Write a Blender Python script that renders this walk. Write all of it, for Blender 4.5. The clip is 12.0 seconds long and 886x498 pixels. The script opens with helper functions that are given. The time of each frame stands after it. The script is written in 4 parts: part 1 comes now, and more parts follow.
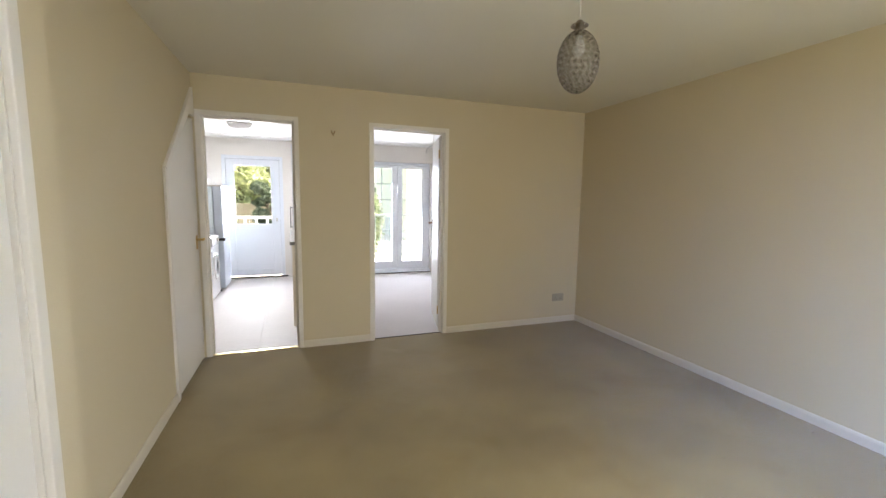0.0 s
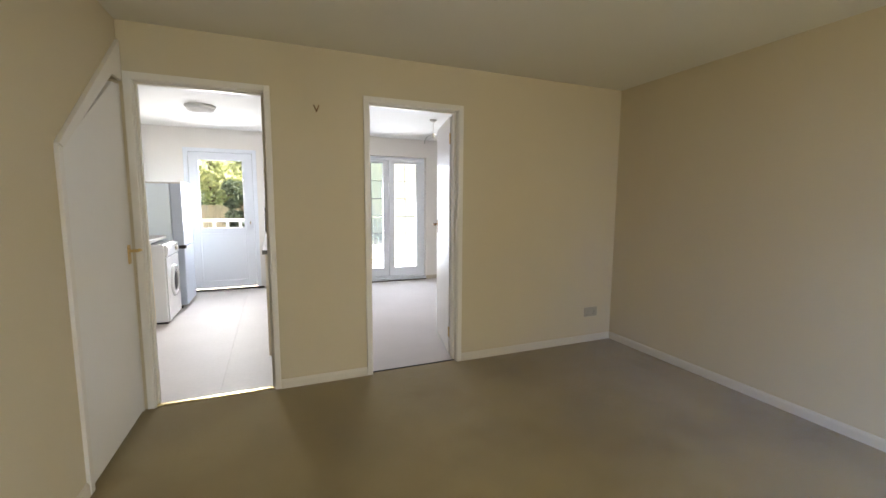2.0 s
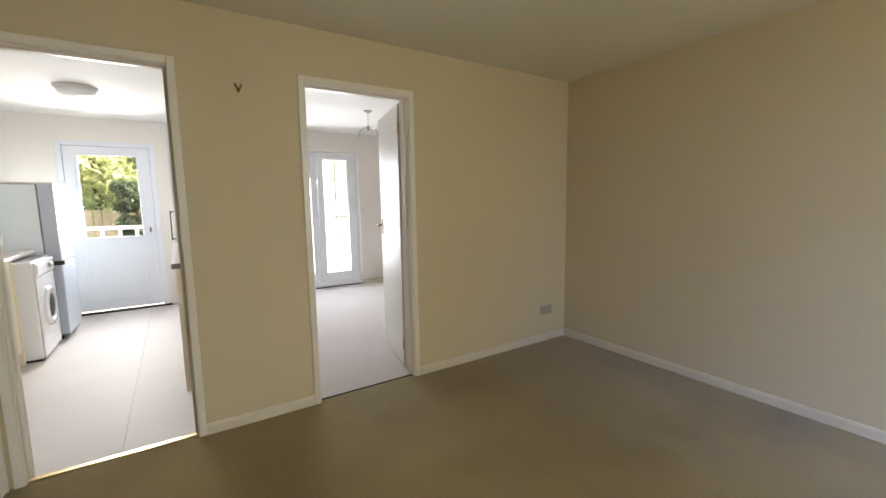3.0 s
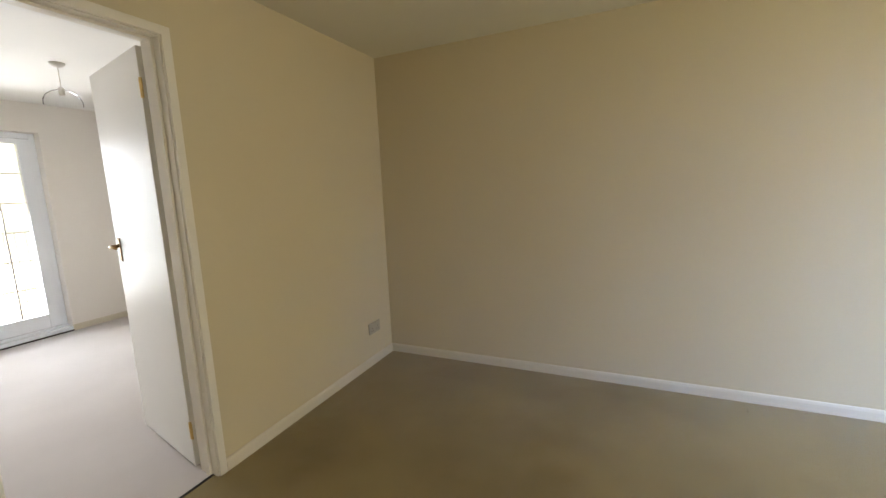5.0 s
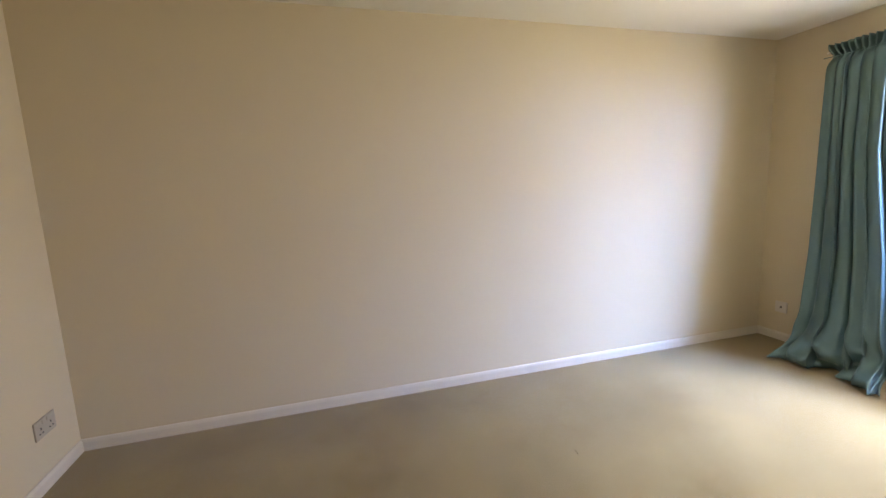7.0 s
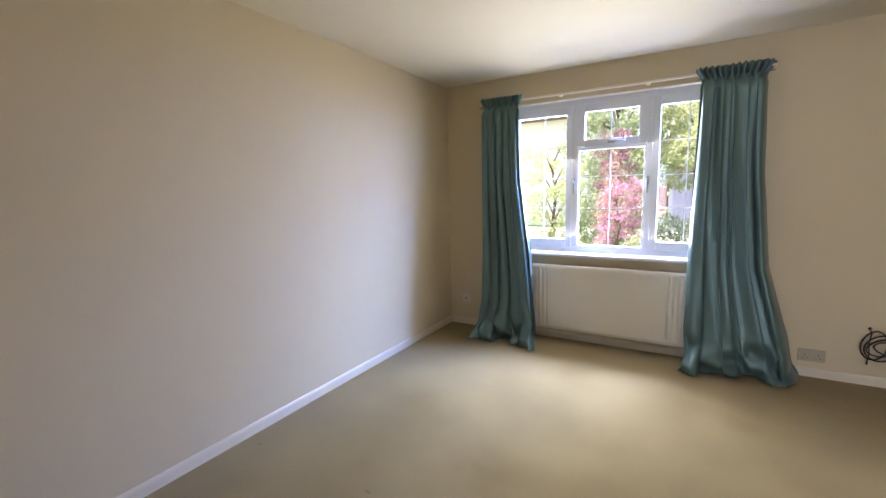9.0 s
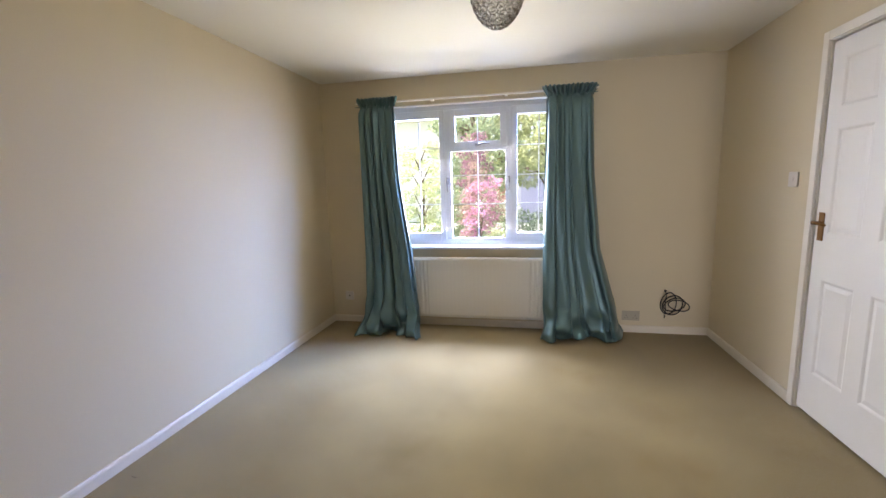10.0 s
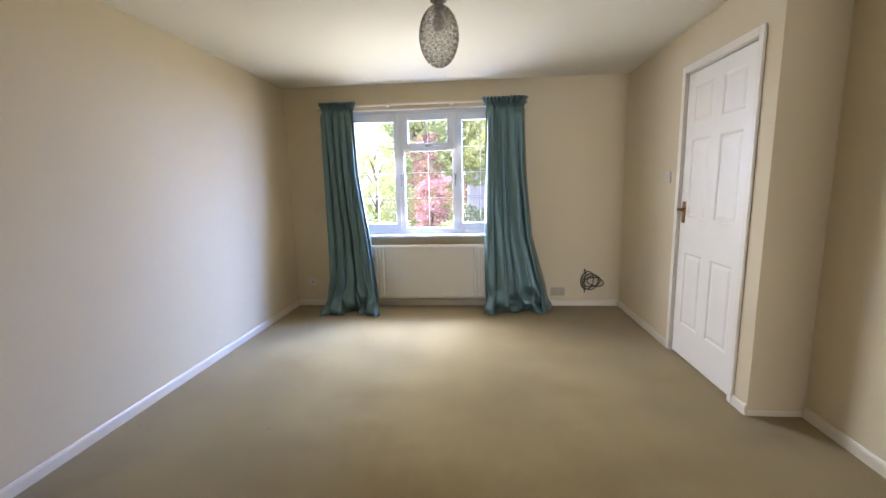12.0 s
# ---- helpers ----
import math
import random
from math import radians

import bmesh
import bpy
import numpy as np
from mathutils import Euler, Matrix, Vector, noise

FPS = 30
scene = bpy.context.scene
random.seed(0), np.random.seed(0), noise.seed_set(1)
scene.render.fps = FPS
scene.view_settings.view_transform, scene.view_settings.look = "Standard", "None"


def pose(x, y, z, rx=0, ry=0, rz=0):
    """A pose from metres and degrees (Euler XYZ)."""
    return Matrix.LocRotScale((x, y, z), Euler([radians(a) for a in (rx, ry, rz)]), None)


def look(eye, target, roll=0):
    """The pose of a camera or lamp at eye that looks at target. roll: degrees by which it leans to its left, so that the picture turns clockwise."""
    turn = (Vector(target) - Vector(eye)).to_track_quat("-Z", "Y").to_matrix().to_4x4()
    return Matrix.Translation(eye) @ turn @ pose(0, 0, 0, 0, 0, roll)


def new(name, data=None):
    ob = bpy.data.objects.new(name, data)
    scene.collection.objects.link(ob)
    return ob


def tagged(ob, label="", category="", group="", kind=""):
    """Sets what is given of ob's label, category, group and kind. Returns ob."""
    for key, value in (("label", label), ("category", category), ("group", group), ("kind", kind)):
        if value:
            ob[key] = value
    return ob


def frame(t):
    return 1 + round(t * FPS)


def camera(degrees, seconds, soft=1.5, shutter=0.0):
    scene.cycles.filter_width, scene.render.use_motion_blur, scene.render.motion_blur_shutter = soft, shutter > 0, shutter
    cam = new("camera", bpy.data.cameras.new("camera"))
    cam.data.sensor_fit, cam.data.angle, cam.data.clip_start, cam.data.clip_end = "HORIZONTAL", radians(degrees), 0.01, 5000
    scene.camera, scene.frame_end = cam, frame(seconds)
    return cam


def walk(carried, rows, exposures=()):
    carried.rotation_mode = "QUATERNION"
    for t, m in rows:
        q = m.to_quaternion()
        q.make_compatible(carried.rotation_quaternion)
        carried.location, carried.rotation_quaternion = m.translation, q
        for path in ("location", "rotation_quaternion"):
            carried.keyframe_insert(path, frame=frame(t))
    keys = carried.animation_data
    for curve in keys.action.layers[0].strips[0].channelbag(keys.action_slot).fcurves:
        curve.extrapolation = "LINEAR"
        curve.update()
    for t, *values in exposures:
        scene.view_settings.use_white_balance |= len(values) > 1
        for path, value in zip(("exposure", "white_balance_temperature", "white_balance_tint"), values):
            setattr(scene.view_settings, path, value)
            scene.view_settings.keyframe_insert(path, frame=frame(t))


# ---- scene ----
cam = camera(94.3, 12.0)
PATH = [
    (0, (0.485, 0.918, 1.329), (1.165, 2.784, 1.099), 0.8),
    (0.5, (0.491, 1.071, 1.295), (1.151, 2.947, 1.085), 0.8),
    (1, (0.54, 1.342, 1.287), (1.205, 3.217, 1.083), 0.5),
    (1.5, (0.537, 1.55, 1.331), (1.237, 3.409, 1.104), 0.4),
    (2, (0.538, 1.772, 1.287), (1.295, 3.609, 1.063), 0.3),
    (2.5, (0.509, 2.012, 1.303), (1.4, 3.784, 1.049), -0.4),
    (2.7, (0.474, 2.073, 1.282), (1.442, 3.806, 1.035), -0.7),
    (4.5, (0.682, 2.779, 1.3), (2.311, 3.907, 1.031), -1.4),
    (5, (0.699, 2.963, 1.32), (2.503, 3.775, 1.024), -2.5),
    (5.5, (0.767, 3.113, 1.276), (2.681, 3.602, 0.969), -3.1),
    (6, (0.854, 3.256, 1.265), (2.832, 3.359, 0.99), -3.2),
    (6.5, (0.957, 3.267, 1.307), (2.925, 3.11, 0.986), -2.9),
    (7, (1.008, 3.409, 1.288), (2.908, 2.855, 1.002), -2.4),
    (7.2, (1.055, 3.498, 1.346), (2.895, 2.787, 1.017), -1.9),
    (8.8, (1.402, 3.567, 1.31), (2.531, 1.941, 1.029), -1.2),
    (9, (1.439, 3.575, 1.318), (2.436, 1.863, 1.043), -1.4),
    (9.5, (1.483, 3.644, 1.327), (2.155, 1.782, 1.045), -1.4),
    (10, (1.527, 3.747, 1.321), (1.924, 1.811, 1.02), -1.6),
    (10.5, (1.516, 3.84, 1.305), (1.795, 1.883, 1.004), -1.2),
    (11, (1.475, 3.99, 1.304), (1.71, 2.029, 0.991), -1.1),
    (11.5, (1.458, 4.116, 1.296), (1.661, 2.152, 0.978), -1.2),
    (12, (1.459, 4.28, 1.287), (1.626, 2.311, 0.977), -1.3),
]
walk(cam, [(t, look(eye, target, roll)) for t, eye, target, roll in PATH],
     exposures=[(0, 2.44, 6850, 13), (2.5, 2.27, 7150, 11), (4.5, 2.4, 7700, 10), (5.5, 2.5, 7650, 9), (6.0, 2.93, 7100, 19), (6.5, 2.96, 6900, 20),
                (7.2, 2.84, 6850, 21), (9.0, 2.32, 6600, 22), (10.5, 2.37, 6550, 21), (12, 2.47, 6550, 19)])

# ---- world, sun, large lights ----
world = bpy.data.worlds.new("sky")
scene.world = world
world.use_nodes = True
wn = world.node_tree
wn.nodes.clear()
sky = wn.nodes.new("ShaderNodeTexSky")
sky.sky_type = "NISHITA"
sky.sun_disc = False
sky.air_density, sky.dust_density = 1.0, 3.5
SUN_EL, SUN_ROT = radians(62), radians(100)
sky.sun_elevation, sky.sun_rotation = SUN_EL, SUN_ROT
bg = wn.nodes.new("ShaderNodeBackground")
bg.inputs["Strength"].default_value = 0.15
wo = wn.nodes.new("ShaderNodeOutputWorld")
wn.links.new(sky.outputs["Color"], bg.inputs["Color"])
wn.links.new(bg.outputs["Background"], wo.inputs["Surface"])

sun = new("sun", bpy.data.lights.new("sun", "SUN"))
sun.data.energy, sun.data.angle, sun.data.color = 5.0, radians(0.5), (1.0, 0.95, 0.87)
sun_way = Vector((math.sin(SUN_ROT) * math.cos(SUN_EL), math.cos(SUN_ROT) * math.cos(SUN_EL), math.sin(SUN_EL)))
sun.matrix_world = look(sun_way * 20, (0, 0, 0))


DOOR_Y = 8.346


def area(name, eye, target, w, h, watts, colour, spread=180):
    """An area lamp that stands in for the sky's light at an opening."""
    ob = new(name, bpy.data.lights.new(name, "AREA"))
    ob.data.shape, ob.data.size, ob.data.size_y = "RECTANGLE", w, h
    ob.data.energy, ob.data.color, ob.data.spread = watts, colour, radians(spread)
    ob.matrix_world = look(eye, target)
    return ob


area("sky_light_front", (1.965, -0.22, 1.41), (1.9, 0.33, 1.0), 1.5, 1.2, 8, (0.95, 0.96, 1.0))
area("sky_light_front_high", (1.7, -2.2, 3.9), (2.0, 1.2, 0.0), 2.6, 1.0, 260, (0.52, 0.65, 1.0))
area("sky_light_front_side", (0.8, -0.95, 2.2), (3.45, 1.1, 0.2), 1.2, 1.0, 58, (0.24, 0.44, 1.0), 115)
area("sky_light_front_west", (3.1, -1.0, 1.9), (-0.2, 2.6, 0.5), 1.2, 1.1, 22, (0.72, 0.84, 1.0), 130)
area("garden_bounce", (1.965, -0.24, 1.1), (1.965, 0.3, 1.6), 1.5, 0.6, 7, (1.0, 0.97, 0.80))
area("sky_light_dining", (2.285, DOOR_Y + 0.16, 1.06), (1.7, 6.0, 0.3), 1.1, 1.7, 18, (0.70, 0.80, 1.0), 145)
area("sky_light_kitchen", (-0.12, 8.64, 1.39), (0.05, 5.0, 0.6), 0.56, 0.95, 12, (0.84, 0.90, 1.0), 145)


# ---- materials ----
def srgb(r, g, b):
    f = lambda c: c / 12.92 if c <= 0.04045 else ((c + 0.055) / 1.055) ** 2.4
    return (f(r / 255), f(g / 255), f(b / 255), 1)


def mat(name, base, rough=0.5, metal=0.0, vary=0.06, scale=3.0, fine=200.0, bump=0.0, bump_scale=400.0, dark=None, sheen=0.0,
        coat=0.0, spec=0.5, per_object=0.0, stain=0.0):
    """A painted, woven or metal surface: broad variation, fine grain and relief at real size."""
    m = bpy.data.materials.new(name)
    m.use_nodes = True
    nt = m.node_tree
    p = nt.nodes["Principled BSDF"]
    N, L = nt.nodes.new, nt.links.new
    tc = N("ShaderNodeTexCoord")
    n1, n2 = N("ShaderNodeTexNoise"), N("ShaderNodeTexNoise")
    n1.inputs["Scale"].default_value, n1.inputs["Detail"].default_value = scale, 4
    n2.inputs["Scale"].default_value, n2.inputs["Detail"].default_value = fine, 2
    L(tc.outputs["Object"], n1.inputs["Vector"])
    L(tc.outputs["Object"], n2.inputs["Vector"])
    add = N("ShaderNodeMath")
    add.operation = "ADD"
    L(n1.outputs["Fac"], add.inputs[0])
    L(n2.outputs["Fac"], add.inputs[1])
    mp = N("ShaderNodeMapRange")
    mp.inputs["From Min"].default_value, mp.inputs["From Max"].default_value = 0.6, 1.4
    L(add.outputs[0], mp.inputs["Value"])
    mix = N("ShaderNodeMix")
    mix.data_type = "RGBA"
    base = (*base[:3], 1)
    lo = dark or tuple(c * (1 - vary) for c in base[:3])
    hi = tuple(min(1, c * (1 + vary)) for c in base[:3])
    mix.inputs["A"].default_value = (*lo[:3], 1)
    mix.inputs["B"].default_value = (*hi, 1)
    L(mp.outputs["Result"], mix.inputs["Factor"])
    out = mix.outputs["Result"]
    if stain:
        n3 = N("ShaderNodeTexNoise")
        n3.inputs["Scale"].default_value, n3.inputs["Detail"].default_value = 1.7, 5
        n3.inputs["Roughness"].default_value = 0.6
        L(tc.outputs["Object"], n3.inputs["Vector"])
        m3 = N("ShaderNodeMapRange")
        m3.inputs["From Min"].default_value, m3.inputs["From Max"].default_value = 0.52, 0.72
        m3.inputs["To Max"].default_value = stain
        L(n3.outputs["Fac"], m3.inputs["Value"])
        mx = N("ShaderNodeMix")
        mx.data_type, mx.blend_type = "RGBA", "MULTIPLY"
        L(m3.outputs["Result"], mx.inputs["Factor"])
        L(out, mx.inputs["A"])
        mx.inputs["B"].default_value = (0.72, 0.62, 0.40, 1)
        out = mx.outputs["Result"]
    if per_object:
        oi = N("ShaderNodeObjectInfo")
        geo = N("ShaderNodeNewGeometry")
        s = N("ShaderNodeMath")
        s.operation = "ADD"
        L(oi.outputs["Random"], s.inputs[0])
        L(geo.outputs["Random Per Island"], s.inputs[1])
        hv = N("ShaderNodeHueSaturation")
        r2 = N("ShaderNodeMapRange")
        r2.inputs["From Max"].default_value = 2.0
        r2.inputs["To Min"].default_value, r2.inputs["To Max"].default_value = 1 - per_object, 1 + per_object
        L(s.outputs[0], r2.inputs["Value"])
        L(r2.outputs["Result"], hv.inputs["Value"])
        L(out, hv.inputs["Color"])
        out = hv.outputs["Color"]
    L(out, p.inputs["Base Color"])
    rr = N("ShaderNodeMapRange")
    rr.inputs["To Min"].default_value, rr.inputs["To Max"].default_value = max(0.02, rough - 0.03), min(1, rough + 0.03)
    L(n1.outputs["Fac"], rr.inputs["Value"])
    L(rr.outputs["Result"], p.inputs["Roughness"])
    p.inputs["Metallic"].default_value = metal
    p.inputs["Specular IOR Level"].default_value = spec
    p.inputs["Sheen Weight"].default_value = sheen
    p.inputs["Sheen Roughness"].default_value = 0.32
    p.inputs["Coat Weight"].default_value = coat
    p.inputs["Coat Roughness"].default_value = 0.15
    if bump:
        n4 = N("ShaderNodeTexNoise")
        n4.inputs["Scale"].default_value, n4.inputs["Detail"].default_value = bump_scale, 3
        L(tc.outputs["Object"], n4.inputs["Vector"])
        b = N("ShaderNodeBump")
        b.inputs["Distance"].default_value, b.inputs["Strength"].default_value = bump, 0.6
        L(n4.outputs["Fac"], b.inputs["Height"])
        L(b.outputs["Normal"], p.inputs["Normal"])
    return m


M_WALL = mat("cream_wall_paint", (0.58, 0.490, 0.325), 0.75, vary=0.03, scale=1.6, bump=0.0006, bump_scale=160)
M_WALL_LIGHT = mat("pale_wall_paint", (0.84, 0.80, 0.75), 0.75, vary=0.03, scale=1.6, bump=0.0006, bump_scale=160)
M_CEIL = mat("ceiling_emulsion", (0.70, 0.665, 0.57), 0.85, vary=0.03, scale=1.2, bump=0.001, bump_scale=60)
M_CEIL_LIGHT = mat("white_ceiling_emulsion", (0.82, 0.81, 0.78), 0.85, vary=0.02, scale=1.2)
M_TRIM = mat("white_gloss_paint", (0.73, 0.68, 0.59), 0.35, vary=0.03, scale=6, bump=0.0003, bump_scale=90)
M_SKIRT = mat("aged_white_gloss", (0.63, 0.565, 0.45), 0.4, vary=0.05, scale=4, bump=0.0003, bump_scale=90)
M_DOOR = mat("white_door_paint", (0.76, 0.725, 0.655), 0.42, vary=0.02, scale=5)
M_DOOR_GLOSS = mat("white_satin_door_paint", (0.76, 0.74, 0.70), 0.40, vary=0.02, scale=5, spec=0.35)
M_UPVC = mat("white_window_plastic", (0.72, 0.75, 0.81), 0.25, vary=0.01)
M_UPVC_DOOR = mat("white_door_plastic", (0.84, 0.87, 0.92), 0.25, vary=0.01)
M_CARPET = mat("beige_carpet", (0.265, 0.198, 0.088), 0.97, vary=0.28, scale=1.9, fine=350, bump=0.006, bump_scale=260, sheen=0.4, spec=0.1,
               stain=0.5)
M_CARPET_PALE = mat("pale_carpet", (0.56, 0.51, 0.485), 0.97, vary=0.08, scale=2, fine=350, bump=0.005, bump_scale=260, spec=0.1)
M_VINYL = mat("pale_vinyl_floor", (0.62, 0.575, 0.56), 0.62, vary=0.05, scale=3, fine=40)
M_CURTAIN = mat("teal_satin_cloth", (0.105, 0.182, 0.184), 0.37, metal=0.45, vary=0.08, scale=5, fine=600, bump=0.0004, bump_scale=900, sheen=0.05)
M_RAD = mat("radiator_enamel", (0.74, 0.70, 0.61), 0.3, vary=0.02)
M_PLASTIC = mat("white_switch_plastic", (0.60, 0.55, 0.49), 0.35, vary=0.02)
M_PLATE = mat("grey_beige_socket_plate", (0.38, 0.33, 0.24), 0.4, vary=0.04)
M_BRASS = mat("aged_brass", (0.62, 0.42, 0.16), 0.3, metal=1.0, vary=0.15, scale=40)
M_BRONZE = mat("dark_brass", (0.24, 0.13, 0.05), 0.4, metal=1.0, vary=0.2, scale=40)
M_CHROME = mat("chrome", (0.75, 0.75, 0.76), 0.12, metal=1.0, vary=0.03)
M_HANDLE = mat("dark_satin_metal", (0.28, 0.28, 0.29), 0.35, metal=1.0)
M_RING = mat("pendant_ring_metal", (0.30, 0.265, 0.22), 0.3, metal=1.0, vary=0.05)
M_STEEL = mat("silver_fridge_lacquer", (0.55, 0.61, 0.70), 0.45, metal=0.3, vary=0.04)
# fridge side: bluish room light put into the colour, brighter than the doors
M_FRIDGE_SIDE_LIT = mat("fridge_side_lit_lacquer", (0.84, 0.93, 1.0), 0.4, metal=0.0, vary=0.03)
M_APPLIANCE = mat("white_appliance_enamel", (0.80, 0.81, 0.83), 0.2, vary=0.01, coat=0.3)
M_BLACK = mat("black_plastic", (0.02, 0.018, 0.016), 0.4, vary=0.2)
M_DARK = mat("dark_gap_seal", (0.02, 0.017, 0.015), 0.9, vary=0.2)
M_UNIT = mat("cream_unit_laminate", (0.88, 0.80, 0.65), 0.4, vary=0.03)
M_WORKTOP = mat("speckled_worktop", (0.66, 0.63, 0.60), 0.3, vary=0.12, scale=120, fine=300)
M_WORKEDGE = mat("worktop_edge_grey", (0.20, 0.19, 0.17), 0.4, vary=0.2, scale=120)
M_STRIP = mat("gold_threshold_bar", (0.70, 0.55, 0.28), 0.3, metal=1.0, vary=0.1)
M_FENCE = mat("weathered_fence_wood", (0.36, 0.29, 0.21), 0.8, vary=0.25, scale=12, per_object=0.2)
M_RAIL = mat("white_railing_paint", (0.80, 0.80, 0.80), 0.4)
M_BARK = mat("bark", (0.12, 0.085, 0.06), 0.9, vary=0.4, scale=20, bump=0.01, bump_scale=50)
M_LAWN = mat("lawn_grass", (0.13, 0.19, 0.045), 0.9, vary=0.3, scale=2, fine=60, bump=0.02, bump_scale=60)
M_PAVE = mat("pale_paving_stone", (0.60, 0.55, 0.47), 0.8, vary=0.12, scale=6, per_object=0.12)
M_FLUFF = mat("brown_fluff", (0.20, 0.15, 0.10), 0.9)
M_ROAD = mat("pale_tarmac", (0.22, 0.215, 0.20), 0.85, vary=0.15, scale=10, fine=300)
M_BRICK = mat("garage_render", (0.50, 0.47, 0.52), 0.8, vary=0.1)
M_GARAGE = mat("lilac_garage_door", (0.36, 0.34, 0.46), 0.5, vary=0.05)
M_ROOF = mat("roof_tiles", (0.16, 0.10, 0.08), 0.8, vary=0.2, per_object=0.15)
M_FAR_PANE = mat("far_pane", (0.05, 0.06, 0.07), 0.1)
M_REDWALL = mat("red_brick_wall", (0.34, 0.15, 0.12), 0.85, vary=0.3, scale=30)
M_HOUSE = mat("pale_house_wall", (0.74, 0.70, 0.60), 0.8, vary=0.06)


def leafy(name, base, vary=0.35, through_light=0.35):
    m = mat(name, base, 0.55, vary=0.2, scale=1.2, fine=20, per_object=vary)
    nt = m.node_tree
    p = nt.nodes["Principled BSDF"]
    src = p.inputs["Base Color"].links[0].from_socket
    tr, mx = nt.nodes.new("ShaderNodeBsdfTranslucent"), nt.nodes.new("ShaderNodeMixShader")
    nt.links.new(src, tr.inputs["Color"])
    mx.inputs[0].default_value = through_light
    nt.links.new(p.outputs[0], mx.inputs[1])
    nt.links.new(tr.outputs[0], mx.inputs[2])
    nt.links.new(mx.outputs[0], nt.nodes["Material Output"].inputs["Surface"])
    return m


M_LEAF = leafy("green_leaves", (0.27, 0.315, 0.18), through_light=0.45)
M_LEAF_YELLOW = leafy("yellow_green_leaves", (0.42, 0.44, 0.23), through_light=0.45)
M_LEAF_DARK = leafy("dark_hedge_leaves", (0.10, 0.13, 0.075))
M_LEAF_PINK = leafy("pink_acer_leaves", (0.44, 0.20, 0.28), vary=0.8)
M_LEAF_RUST = leafy("rust_leaves", (0.33, 0.21, 0.17))


def glass(name, tint=(1, 1, 1), rough=0.0, ior=1.35):
    m = bpy.data.materials.new(name)
    m.use_nodes = True
    nt = m.node_tree
    nt.nodes.clear()
    N, L = nt.nodes.new, nt.links.new
    t, g, f, mx, o = (N("ShaderNodeBsdfTransparent"), N("ShaderNodeBsdfGlossy"), N("ShaderNodeFresnel"), N("ShaderNodeMixShader"),
                      N("ShaderNodeOutputMaterial"))
    t.inputs["Color"].default_value = (*tint, 1)
    g.inputs["Roughness"].default_value = rough
    f.inputs["IOR"].default_value = ior
    L(f.outputs[0], mx.inputs[0])
    L(t.outputs[0], mx.inputs[1])
    L(g.outputs[0], mx.inputs[2])
    L(mx.outputs[0], o.inputs["Surface"])
    return m


M_LEAD = mat("grey_glazing_bar", (0.36, 0.35, 0.35), 0.5, vary=0.1)
M_GLASS = glass("window_glass", (0.93, 0.96, 0.95))
M_THIN_GLASS = glass("thin_clear_glass", (0.98, 0.98, 0.98), 0.0, 1.05)
M_CRYSTAL = glass("crystal_glass", (0.86, 0.85, 0.83), 0.12, 1.22)


# ---- building helpers ----
def box(bm, x0, x1, y0, y1, z0, z1, bevel=0.0):
    vs = [bm.verts.new((x, y, z)) for z in (z0, z1) for x, y in ((x0, y0), (x1, y0), (x1, y1), (x0, y1))]
    fs = [bm.faces.new([vs[i] for i in ids]) for ids in
          ((3, 2, 1, 0), (4, 5, 6, 7), (0, 1, 5, 4), (1, 2, 6, 5), (2, 3, 7, 6), (3, 0, 4, 7))]
    if bevel:
        edges = list({e for f in fs for e in f.edges})
        bmesh.ops.bevel(bm, geom=edges, offset=bevel, segments=2, profile=0.5, affect="EDGES")
    return fs


def ring_surface(bm, profile, cx, cy, seg=24, axis="z", cap=True):
    """Turns a profile of (radius, height) pairs about an axis through cx, cy."""
    rows = []
    for r, h in profile:
        row = []
        for i in range(seg):
            a = 2 * math.pi * i / seg
            p = (cx + r * math.cos(a), cy + r * math.sin(a), h)
            if axis == "y":
                p = (cx + r * math.cos(a), h, cy + r * math.sin(a))
            if axis == "x":
                p = (h, cx + r * math.cos(a), cy + r * math.sin(a))
            row.append(bm.verts.new(p))
        rows.append(row)
    for a, b in zip(rows, rows[1:]):
        for i in range(seg):
            f = bm.faces.new((a[i], a[(i + 1) % seg], b[(i + 1) % seg], b[i]))
            f.smooth = True
    if cap:
        bm.faces.new(rows[0][::-1])
        bm.faces.new(rows[-1])
    bmesh.ops.recalc_face_normals(bm, faces=bm.faces[:])


def tube(bm, pts, r, seg=8):
    """A round bar along points; r one radius or one a point."""
    pts = [Vector(p) for p in pts]
    rows = []
    up = Vector((0.13, 0.21, 1)).normalized()
    for i, p in enumerate(pts):
        d = (pts[min(i + 1, len(pts) - 1)] - pts[max(i - 1, 0)]).normalized()
        s = d.cross(up)
        if s.length < 0.05:
            s = d.cross(Vector((1, 0, 0)))
        s.normalize()
        t = d.cross(s)
        rad = r[i] if isinstance(r, (list, tuple)) else r
        rows.append([bm.verts.new(p + rad * (math.cos(a) * s + math.sin(a) * t)) for a in (2 * math.pi * k / seg for k in range(seg))])
    for a, b in zip(rows, rows[1:]):
        for i in range(seg):
            f = bm.faces.new((a[i], a[(i + 1) % seg], b[(i + 1) % seg], b[i]))
            f.smooth = True
    bm.faces.new(rows[0][::-1])
    bm.faces.new(rows[-1])


def finish(name, bm, material, smooth=False):
    me = bpy.data.meshes.new(name)
    if smooth:
        for f in bm.faces:
            f.smooth = True
    bm.to_mesh(me)
    bm.free()
    for m in (material if isinstance(material, (list, tuple)) else [material]):
        me.materials.append(m)
    return new(name, me)


